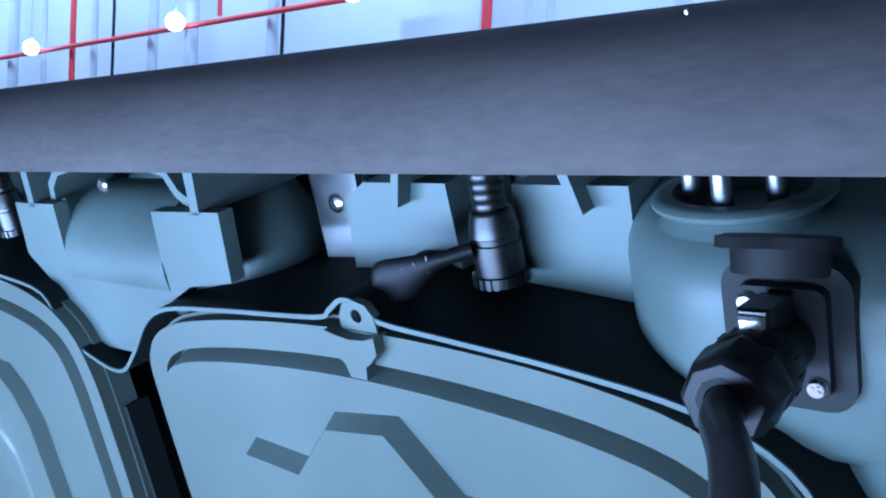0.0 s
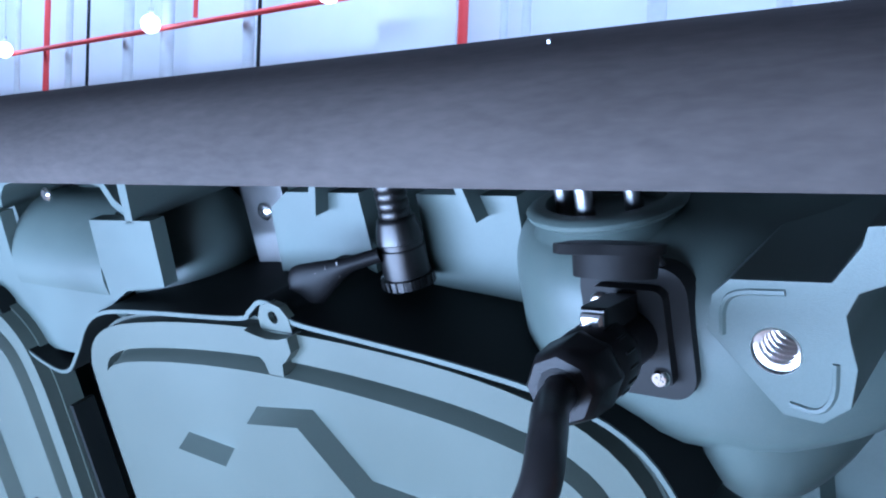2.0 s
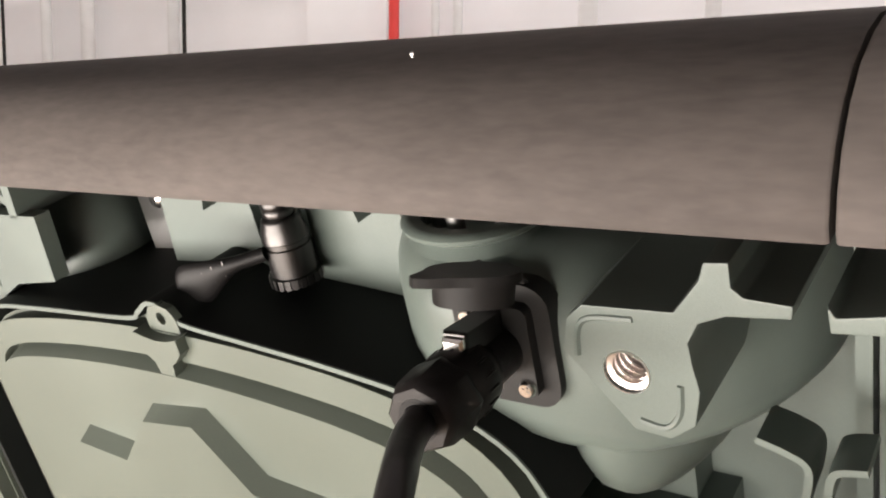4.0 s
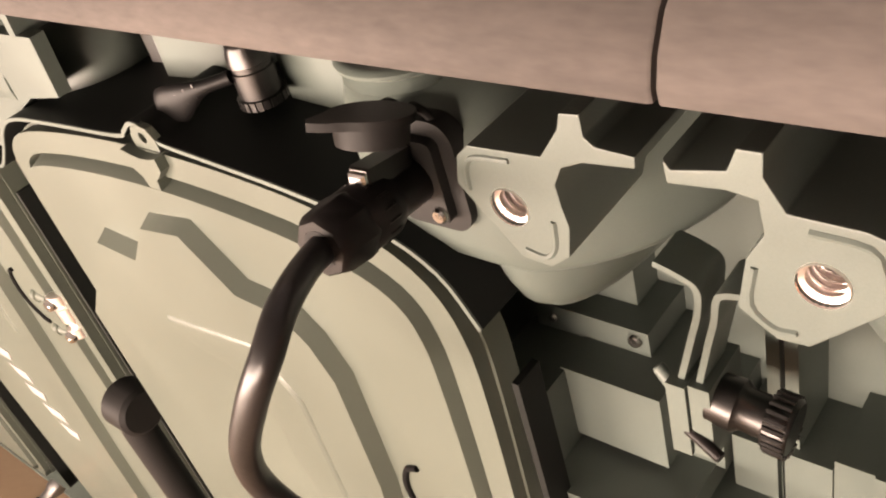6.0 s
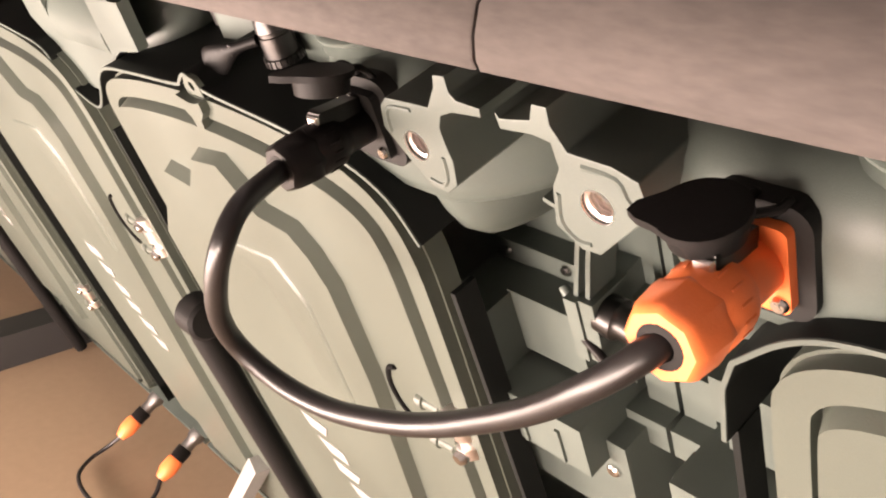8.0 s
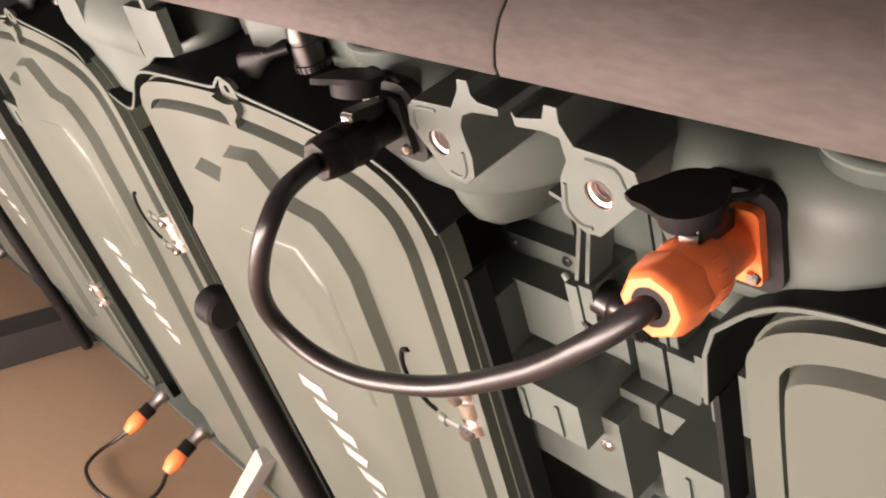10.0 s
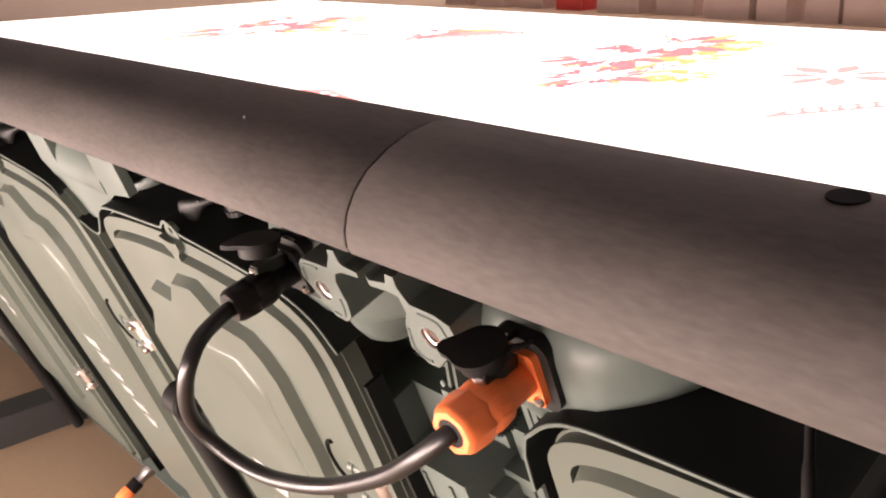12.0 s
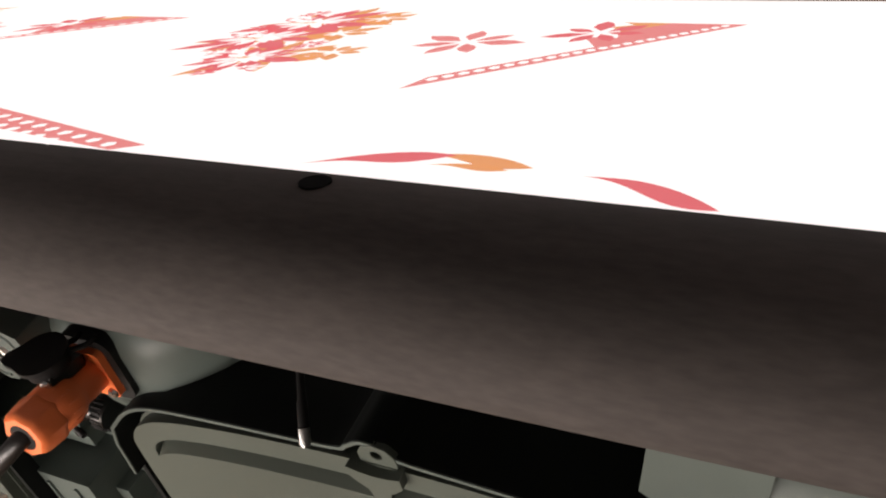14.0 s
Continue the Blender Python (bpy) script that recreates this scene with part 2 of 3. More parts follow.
slab("floor", -40, 14, -2.3, 15, -0.2, 0, CONCRETE, "brown polished concrete floor of a factory hall", "floor")
slab("wall_north", -40, 14, 14.3, 14.6, 0, 9, PLASTER, "white panelled factory wall behind the display area", "wall")
slab("wall_west", -40.3, -40, -2.3, 14.6, 0, 9, PLASTER, "white factory end wall", "wall")
slab("wall_east", 14, 14.3, -2.3, 14.6, 0, 9, PLASTER, "white factory end wall", "wall")
# Unseen wall, set close, with a made-up opening for the added low lamp.
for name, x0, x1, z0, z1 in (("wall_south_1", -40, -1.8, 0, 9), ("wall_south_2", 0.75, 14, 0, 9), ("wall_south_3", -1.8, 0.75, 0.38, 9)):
    slab(name, x0, x1, -1.44, -1.2, z0, z1, GREYWALL, "unseen grey wall with an opening for the added low lamp", "wall")
slab("opening_panel", -1.8, 0.75, -1.4, -1.36, 0.0, 0.38, PIPE, "unseen panel behind the added low lamp", "window")
slab("ceiling", -40, 14, -2.3, 14.6, 9, 9.2, CEILING, "grey sheet metal roof of a factory hall", "ceiling")


def tall_pipe(x, y, r, mat, label, lo=0.0, hi=9.0, cat="pipe"):
    bm = bmesh.new()
    lathe(bm, (x, y, lo), (x, y, hi), [(0, r / U), (1, r / U)], 16)
    return tagged(part("upright_pipe", bm, mat), label, cat, "wall pipes")


for x, r in ((-30.7, 0.17), (-28.6, 0.09), (-22.4, 0.14), (-20.6, 0.18), (-17.3, 0.14), (-9.9, 0.08), (-9.4, 0.09), (-6.8, 0.16), (-4.7, 0.12), (-25.5, 0.1)):
    tall_pipe(x, 13.7, r, PIPE, "pale grey upright service pipe on the wall")
tall_pipe(-10.79, 13.6, 0.1, RED, "red upright sprinkler pipe on the wall")
tall_pipe(-26.6, 13.6, 0.09, RED, "red upright sprinkler pipe on the wall")
tall_pipe(-16.75, 13.55, 0.045, GASKET, "thin dark cable drop in front of the wall")
tall_pipe(-24.2, 13.55, 0.045, GASKET, "thin dark cable drop in front of the wall")
for z, x0, x1, r in ((5.47, -40, -12.3, 0.07),):
    bm = bmesh.new()
    lathe(bm, (x0, 13.4, z), (x1, 13.4, z), [(0, r / U), (1, r / U)], 12)
    tagged(part("level_pipe", bm, RED), "red level sprinkler pipe along the wall", "pipe", "wall pipes")
for x in (-19.0,):
    tall_pipe(x, 13.4, 0.06, RED, "short red sprinkler drop", 5.6, 9.0)
slab("column", -13.3, -11.2, 13.9, 14.29, 0, 9, PLASTER, "broad white column in the factory wall", "column")


def bay_lamp(x, y, z):
    lamp = empty("bay_lamp", Matrix.Translation((x, y, z)), "white hanging hall lamp, lit", "lamp", "hall lamps")
    bm = bmesh.new()
    bmesh.ops.create_icosphere(bm, subdivisions=3, radius=0.24)
    part("globe", bm, LAMPGLOW, lamp, "glowing round globe")
    bm = bmesh.new()
    lathe(bm, (0, 0, 0.29), (0, 0, 9 - z), [(0, 60), (0.04, 60), (0.05, 16), (1, 16)], 12)
    part("rod", bm, PIPE, lamp)
    return lamp


for x, y, z in ((-20.3, 13.0, 5.5), (-13.9, 13.0, 5.5), (-28.0, 13.0, 5.5), (-6.0, 13.0, 8.0), (2.0, 13.0, 8.0)):
    bay_lamp(x, y, z)


# ---- the wall of cabinets ----
TOP_EDGE = [(-462, -9), (-439, -11), (-420, 3), (-400, 22), (-378, 31), (-336, 35), (-274, 39), (-264, 43), (-256, 48), (-246, 47), (-238, 41), (-206, 38), (-161, 34), (-117, 27), (-92, 14), (-79, -8), (-74, -40), (-74, -90)]
DOOR_SHAPE = [(-408, -14), (-405, 4), (-394, 17), (-374, 26), (-340, 32), (-300, 36), (-262, 38), (-224, 38), (-186, 36), (-150, 32), (-118, 24), (-96, 9), (-86, -14), (-84, -50), (-87, -150), (-92, -300), (-96, -480), (-100, -600), (-112, -628), (-140, -640), (-360, -640), (-390, -628), (-402, -600), (-404, -400), (-406, -200), (-408, -80)]
RAISED = [(-268, 2), (-232, 7), (-207, -20), (-178, -22), (-165, -36), (-157, -57), (-158, -130), (-166, -196), (-184, -330), (-200, -520), (-376, -520), (-390, -300), (-392, -96), (-348, -48), (-326, -22), (-292, -24)]


def door(cabinet, dx):
    """One of a cabinet's two doors, with its ridge, groove, raised pattern, clip and latch."""
    loop = DOOR_SHAPE[-1:] + DOOR_SHAPE + DOOR_SHAPE[:2]
    shape = moved(curve2(loop, 3)[3:-4], dx)
    bm = bmesh.new()
    prism(bm, shape, -26, -14)
    leaf = part("door", bm, DOOR, cabinet, "grey-green pressed metal door with a raised pattern", bevel=2.5)
    bm = bmesh.new()
    ring_plate(bm, inset(shape, 1.5), inset(shape, 14.6), -15, -6.5)
    part("rim", bm, DOOR, leaf, bevel=2.8, seg=4)
    bm = bmesh.new()
    prism(bm, inset(shape, 15), -15, -2, inset(shape, 19.5))
    part("panel", bm, DOOR, leaf, crisp=0.9, bevel=2.6, seg=4)
    bm = bmesh.new()
    low = moved(RAISED, dx)
    prism(bm, low, -3, 6.5, inset(low, 4))
    part("raised_pattern", bm, DOOR, leaf, crisp=0.9, bevel=2.0, seg=3)
    bm = bmesh.new()
    flat = moved([(-290, -64), (-215, -56), (-194, -86), (-196, -190), (-226, -190), (-228, -112), (-243, -84), (-283, -78)], dx)
    prism(bm, flat, 6, 8.4, inset(flat, 2))
    part("raised_pattern", bm, DOOR, leaf, crisp=0.9, bevel=1.0)
    bm = bmesh.new()
    ear = moved([(-258, 35), (-258, 42), (-255, 47), (-249, 49), (-243, 47.5), (-239.5, 43), (-239, 35)], dx)
    holed(bm, ear, (-248.5 + dx, 42.5), 2.6, -11, -7)
    clip = part("clip", bm, DOOR, leaf, "grey spring clip with a small hole", bevel=1.0)
    bm = bmesh.new()
    prism(bm, moved([(-262, 38), (-256, 36.5), (-249, 35.5), (-242, 36), (-236, 37.5), (-236, 31), (-240, 27), (-243, 25), (-244, 19.5), (-252.5, 19.5), (-254, 25), (-258, 28), (-262, 32)], dx), -9, -1.5)
    part("clip_lip", bm, DOOR, clip, bevel=2.2, seg=3)
    # Dark disc inside the clip's hole, giving its shade by colour.
    bm = bmesh.new()
    lathe(bm, at(-248.5 + dx, -11, 42.5), at(-248.5 + dx, -9.5, 42.5), [(0, 2.6), (1, 2.6)], 12)
    part("clip_bore_shade", bm, DARK, leaf)
    # latch at the side of the door
    for v in (-133, -166, -420, -453):
        bm = bmesh.new()
        lathe(bm, at(-129 + dx, -4, v), at(-111 + dx, -5, v), [(0, 5), (0.04, 6), (0.3, 6), (0.34, 4.8), (0.98, 4.8), (1, 4.4)], 18)
        part("latch_barrel", bm, DOOR, leaf)
    for v in (-128, -415):
        bm = bmesh.new()
        lathe(bm, at(-103 + dx, -9, v + 2), at(-103 + dx, -9, v - 40), [(0, 6), (0.03, 9), (0.2, 9.2), (0.24, 6), (0.3, 6), (0.32, 8), (0.62, 8), (0.66, 5.6), (0.74, 5.6), (0.76, 8.8), (0.96, 8.8), (1, 6)], 10)
        bolt = part("latch_bolt", bm, BRASS, leaf, "bright coppery latch bolt", bevel=0.5)
        for k in (-5, -36):
            bm = bmesh.new()
            lathe(bm, at(-103 + dx, -3, v + k), at(-103 + dx, 3, v + k), [(0, 5.2), (0.7, 5), (1, 3.6)], 12)
            part("bolt_head", bm, STEEL, bolt)
        bm = bmesh.new()
        box(bm, -112 + dx, -93 + dx, -22, -13, v - 46, v + 6)
        part("latch_plate", bm, DOOR, leaf, bevel=1.5)
    # pale lettering that runs down the door
    for k in range(6):
        x, v = -296 + k * 8.2 + dx, -226 - k * 23
        bm = bmesh.new()
        prism(bm, [(x - 18, v + 7), (x + 16, v + 7), (x + 16 - (k % 2) * 8, v - 7), (x - 18 + (k % 3) * 5, v - 7)], 6, 7.2)
        part("lettering_bar", bm, PRINT, leaf, "pale printed bar")
    bm = bmesh.new()
    tube(bm, smooth_path([at(x + dx, -1.4, v) for x, v in ((-139, -112), (-147, -117), (-152, -132), (-149, -148), (-138, -158), (-131, -160))], 4), 1.7, 8)
    part("door_hook", bm, DARK, leaf, "small dark hook")
    bm = bmesh.new()
    tube(bm, smooth_path([at(x + dx, -5.5, v) for x, v in ((-399, -108), (-393, -120), (-395, -140), (-401, -160), (-397, -176))], 4), 2.2, 8)
    part("door_hook", bm, DARK, leaf, "small dark hook")
    for v in (-120, -230, -420):
        bm = bmesh.new()
        rod(bm, at(-413 + dx, -9, v), at(-413 + dx, -9, v - 26), 5)
        part("hinge_pin", bm, SATIN, leaf)
    return leaf


def lug(cabinet, outline, hole, marks):
    bm = bmesh.new()
    holed(bm, outline, hole, 6.4, -84, -3.5, 24)
    plate = part("joining_lug", bm, COAT, cabinet, "cast joining lug with a threaded hole", bevel=1.1)
    for line in marks:
        bm = bmesh.new()
        tube(bm, smooth_path([at(x, -3.6, v) for x, v in line], 3), 1.0, 6)
        part("cast_line", bm, COAT, plate)
    bm = bmesh.new()
    turns = [(0, 6.3), (0.02, 6.5), (0.06, 6.5)]
    for k in range(8):
        turns += [(0.08 + k * 0.11, 6.3), (0.1 + k * 0.11, 4.9), (0.13 + k * 0.11, 4.9), (0.15 + k * 0.11, 6.3)]
    lathe(bm, at(hole[0], -3.0, hole[1]), at(hole[0], -27, hole[1]), turns, 28, caps=False)
    nut = part("threaded_insert", bm, BRASS, plate, "shiny threaded insert")
    bm = bmesh.new()
    lathe(bm, at(hole[0], -26, hole[1]), at(hole[0], -28, hole[1]), [(0, 6.2), (1, 6.2)], 20)
    part("insert_bottom", bm, GUNMETAL, nut)
    return plate


LUG_RIGHT_END = [(-63, 71), (-58, 75.5), (-33, 76.5), (-26, 86), (-24.5, 91), (-18.5, 91.5), (-18.3, 85), (-15.5, 82.6), (-4.5, 81.8), (-4.8, 78.3), (-20, 77), (-27, 74), (-30, 68), (-29.3, 61), (-28, 54), (-30, 43), (-37, 37.4), (-47, 38.2), (-65.5, 61)]
LUG_LEFT_END = [(2.6, 83), (4.5, 80), (18.5, 82.6), (21, 89), (27.3, 89), (27, 82.5), (32, 73.8), (49, 73.2), (58.5, 70), (60, 63.5), (58.6, 56), (37, 34.5), (29, 34), (19, 41.5), (21.8, 58), (26.6, 66.5), (25.5, 75.8), (18, 77), (3.2, 75.8)]


def lock_pin(cabinet, dx):
    """The upright screw lock with its lever, in the recess under the rail."""
    bm = bmesh.new()
    x, w = -208 + dx, -46
    lathe(bm, at(x, w, 70), at(x, w, 101), [(0, 6.4)] + [(0.06 + 0.12 * k + s, r) for k in range(7) for s, r in ((0, 6.4), (0.03, 6.0), (0.06, 6.4))] + [(0.95, 6.4), (0.96, 13), (1, 13)], 24)
    pin = part("lock_pin", bm, GUNMETAL, cabinet, "upright dark steel screw lock")
    bm = bmesh.new()
    lathe(bm, at(x, w, 48), at(x, w, 73), [(0, 8.8), (0.02, 9.4), (0.5, 9.4), (0.52, 8.8), (0.6, 8.8), (0.62, 9.4), (0.8, 8.9), (0.94, 7.9), (0.97, 7.8), (1, 7.0)], 28)
    part("sleeve", bm, GUNMETAL, pin)
    bm = bmesh.new()
    lathe(bm, at(x, w, 44.5), at(x, w, 49), [(0, 9.4), (0.1, 10.2), (0.9, 10.2), (1, 9.4)], 30)
    for k in range(22):
        q = k * 2 * math.pi / 22
        c = at(x + 10.3 * math.cos(q), w + 10.3 * math.sin(q), 46.8)
        d, n = Vector((-math.sin(q), -math.cos(q), 0)) * 1.0 * U, Vector((math.cos(q), -math.sin(q), 0)) * 0.7 * U
        vs = [bm.verts.new(c + s * d + z + o) for o in (Vector(), n) for s, z in ((-1, Vector((0, 0, -2 * U))), (1, Vector((0, 0, -2 * U))), (1, Vector((0, 0, 2 * U))), (-1, Vector((0, 0, 2 * U))))]
        for f in ((4, 5, 6, 7), (0, 1, 5, 4), (1, 2, 6, 5), (2, 3, 7, 6), (3, 0, 4, 7)):
            bm.faces.new([vs[i] for i in f])
    tagged(part("knurled_ring", bm, GUNMETAL, pin), kind="stuff")
    bm = bmesh.new()
    path = smooth_path([at(x - 4, w + 9, 60), at(x - 18, w + 17, 57), at(x - 32, w + 22, 51), at(x - 42, w + 24, 47)], 6)
    rows = []
    for i, p in enumerate(path):
        d = (path[min(i + 1, len(path) - 1)] - path[max(i - 1, 0)]).normalized()
        s = i / (len(path) - 1)
        k = min(1, max(0, (s - 0.2) / 0.55))
        high = (3.0 + 6.5 * k * k * (3 - 2 * k)) * (1 if s < 0.8 else math.sqrt(max(0.04, 1 - ((s - 0.8) / 0.205) ** 2)))
        up = Vector((0, 0, 1))
        out = d.cross(up).normalized()
        up = out.cross(d)
        rows.append([bm.verts.new(p + (up * high * math.cos(q) + out * 2.8 * math.sin(q)) * U) for q in [k * math.pi / 8 for k in range(16)]])
    for p, q in zip(rows, rows[1:]):
        for k in range(16):
            bm.faces.new((p[k], p[(k + 1) % 16], q[(k + 1) % 16], q[k]))
    bm.faces.new(rows[0][::-1]), bm.faces.new(rows[-1])
    lever = part("lever", bm, GRIP, pin, "black ribbed lever")
    bm = bmesh.new()
    for k in (6, 8, 10, 12):
        rod(bm, path[k] + at(0, 2.2, 3.5), path[k] + at(0, 2.2, -3.5), 0.5, 8)
    tagged(part("lever_slot", bm, GUNMETAL, lever), kind="stuff")
    return pin


def socket(cabinet, cx, cv, flange_mat, label, tilt, turn, place):
    """A panel socket: rubber gasket, flange with two screws, hinged rubber cap."""
    bm = bmesh.new()
    prism(bm, rounded(cx - 17, cx + 17, cv - 21, cv + 21, 8), -22, -14.5)
    gasket = part("socket_gasket", bm, GASKET, cabinet, "dark rubber socket gasket", bevel=1.5)
    bm = bmesh.new()
    prism(bm, rounded(cx - 11.5, cx + 11.5, cv - 15.5, cv + 15.5, 3), -15, -10.5)
    flange = part("flange", bm, flange_mat, gasket, label, bevel=0.8)
    bm = bmesh.new()
    screw_head(bm, cx - 8.3, -10.6, cv + 11, 3.0)
    part("flange_screw", bm, STEEL, flange)
    bm = bmesh.new()
    screw_head(bm, cx + 8.3, -10.6, cv - 11.5, 3.0)
    part("flange_screw", bm, STEEL, flange)
    bm = bmesh.new()
    c = at(cx + place[0], place[1], cv + place[2])
    up = Vector((0, tilt, 1)).normalized()
    out = Vector((0, -1, tilt)).normalized()
    side = Vector((1, 0, 0))
    leaf = []
    for a in range(0, 360, 12):
        r = 13.2 + 7.5 * math.exp(-(((a - 158) / 20) ** 2))
        q = radians(a + turn)
        leaf.append((r * math.cos(q), r * math.sin(q)))
    rows = [[bm.verts.new(c + (side * a + out * b + up * h) * U) for a, b in leaf] for h in (-2.6, 0)]
    cup = [[bm.verts.new(c + (side * r * math.cos(radians(k)) + out * r * math.sin(radians(k)) + up * h) * U) for k in range(0, 360, 12)] for h, r in ((-2.4, 11.5), (-9, 11), (-9, 9), (-3, 8.6))]
    for ring in (rows, cup):
        for p, q in zip(ring, ring[1:]):
            for n in range(len(p)):
                bm.faces.new((p[n], p[(n + 1) % len(p)], q[(n + 1) % len(p)], q[n]))
        bm.faces.new(ring[0][::-1]), bm.faces.new(ring[-1])
    cap = part("socket_cap", bm, RUBBER, gasket, "black rubber cap, hinged open", bevel=0.7)
    bm = bmesh.new()
    arm = [at(cx + 3, -17, cv + 15), at(cx + 4, -17, cv + 21), at(cx + 3, -12, cv + place[2] - 7), at(cx + place[0], -3, cv + place[2] - 5)]
    path = smooth_path(arm, 5)
    for s in (-5, 5):
        tube(bm, [p + at(s, 0, 0) for p in path], 1.5, 8)
        part("cap_strap", bm, RUBBER, cap)
        bm = bmesh.new()
    bm.free()
    return gasket


def housing(cabinet, cx):
    """The rounded cast housing that carries a socket, with the pin ring on its top."""
    bm = bmesh.new()
    prof = []
    for k in range(25):
        q = math.pi * k / 24
        x, w = cx + 80 * math.cos(q), -104 + 92 * math.sin(q)
        prof.append((x, min(w, -19.5 + 1.5 * math.sin(q))))
    levels = [(6, 0.84), (9, 0.92), (15, 0.98), (22, 1.0), (54, 1.0), (60, 0.99), (65.5, 0.965), (70, 0.92), (73.5, 0.85), (76, 0.74), (77, 0.6)]
    rings = [[bm.verts.new(at(cx + (x - cx) * s, -104 + (w + 104) * s, v)) for x, w in prof] for v, s in levels]
    for a, b in zip(rings, rings[1:]):
        for i in range(24):
            bm.faces.new((a[i], a[i + 1], b[i + 1], b[i]))
    bm.faces.new(rings[0])
    bm.faces.new(rings[-1][::-1])
    body = part("socket_housing", bm, COAT, cabinet, "rounded cast housing round a socket")
    bm = bmesh.new()
    fx = cx + 22 if cx > -440 else cx - 22
    foot = [[bm.verts.new(at(fx + a * math.cos(math.pi * k / 20), -104 + b * math.sin(math.pi * k / 20), v)) for k in range(21)] for v, a, b in ((-25, 8, 42), (-22.5, 16, 56), (-17, 23, 67), (-9, 28, 75), (2, 31, 80), (14, 33, 83))]
    for a, b in zip(foot, foot[1:]):
        for i in range(20):
            bm.faces.new((a[i], a[i + 1], b[i + 1], b[i]))
    bm.faces.new(foot[0]), bm.faces.new(foot[-1][::-1])
    part("housing_foot", bm, COAT, body)
    bm = bmesh.new()
    rx = cx - 22 if cx > -440 else cx + 38
    lathe(bm, at(rx, -46, 74), at(rx, -46, 85), [(0, 25), (0.3, 22), (0.42, 24), (0.52, 26), (0.66, 26.5), (0.76, 25.4), (0.8, 23), (0.8, 20), (0.2, 19)], 32)
    ring = part("pin_ring", bm, COAT, body)
    for a in (200, 270, 335):
        q = radians(a)
        bm = bmesh.new()
        rod(bm, at(rx + 14 * math.cos(q), -46 - 14 * math.sin(q), 76), at(rx + 14 * math.cos(q), -46 - 14 * math.sin(q), 101), 3.0, 12)
        part("ring_pin", bm, SATIN, ring)
    return body


def recess(cabinet, dx):
    """Panels and bracket behind the screw lock of one door."""
    bm = bmesh.new()
    prism(bm, moved([(-300, 24), (-236, 24), (-238, 78), (-283, 78), (-296, 70)], dx), -100, -58)
    part("recess_panel", bm, COAT, cabinet, bevel=4)
    bm = bmesh.new()
    prism(bm, moved([(-206, 22), (-158, 22), (-158, 78), (-206, 78)], dx), -100, -58)
    part("recess_panel", bm, COAT, cabinet, bevel=4)
    for x, t in ((-262, 8), (-176, -8)):
        bm = bmesh.new()
        prism(bm, moved([(x, 70), (x + 4, 70), (x + 4 + t, 98), (x + t, 98)], dx), -98, -50)
        part("recess_rib", bm, COAT, cabinet)
    bm = bmesh.new()
    box(bm, -330 + dx, -300 + dx, -74, -70, 30, 84)
    box(bm, -330 + dx, -300 + dx, -70, -58, 30, 33)
    bracket = part("bracket", bm, SATIN, cabinet, "satin steel bracket with one screw", bevel=0.8)
    bm = bmesh.new()
    screw_head(bm, -315 + dx, -69.8, 64, 4.6)
    part("bracket_screw", bm, STEEL, bracket)
    bm = bmesh.new()
    lathe(bm, at(-378 + dx, -66, 12), at(-374 + dx, -68, 96), [(0, 37), (0.3, 35), (0.5, 33), (0.62, 29), (0.74, 23), (1, 19)], 36)
    part("recess_boss", bm, COAT, cabinet, "rounded dark casting boss")


def middle(cabinet):
    """The barrel, plates and hook between the two doors."""
    bm = bmesh.new()
    prism(bm, [(-526, 45), (-521, 76), (-478, 76), (-482, 44), (-390, 44), (-386, 75), (-334, 76), (-338, 43), (-372, 38), (-400, 24), (-424, -6), (-470, -6), (-490, 6), (-506, 28)], -27, -19)
    part("middle_plate", bm, COAT, cabinet, bevel=2)
    bm = bmesh.new()
    lathe(bm, at(-481, -54, 42), at(-389, -54, 42), [(0, 36), (1, 36)], 40)
    part("barrel", bm, COAT, cabinet, "smooth cast barrel between two plates")
    bm = bmesh.new()
    strip(bm, [(-490, 76), (-488, 84), (-478, 92), (-460, 95), (-392, 95), (-378, 92), (-372, 82), (-366, 78), (-352, 78)], -62, -26, 5)
    part("hook_strip", bm, COAT, cabinet, bevel=1)
    for x in (-505, -354):
        bm = bmesh.new()
        prism(bm, [(x, 74), (x + 6, 74), (x + 10, 100), (x + 3, 100)], -90, -19)
        part("middle_rib", bm, COAT, cabinet, bevel=0.8)
    bm = bmesh.new()
    screw_head(bm, -440, -30, 84, 4)
    part("middle_screw", bm, STEEL, cabinet)
    # dark strut in the gap between the doors
    bm = bmesh.new()
    rod(bm, at(-424, 13, -200), at(-424, 8, -690), 11.5, 20)
    strut = part("strut", bm, RUBBER, cabinet, "black round strut between the doors")
    bm = bmesh.new()
    lathe(bm, at(-438, 8, -198), at(-410, 8, -198), [(0, 15), (0.1, 18), (0.9, 18), (1, 15)], 26)
    part("strut_knuckle", bm, RUBBER, strut)
    bm = bmesh.new()
    box(bm, -466, -416, -60, -46, -690, -12)
    part("gap_wall", bm, COAT, cabinet)


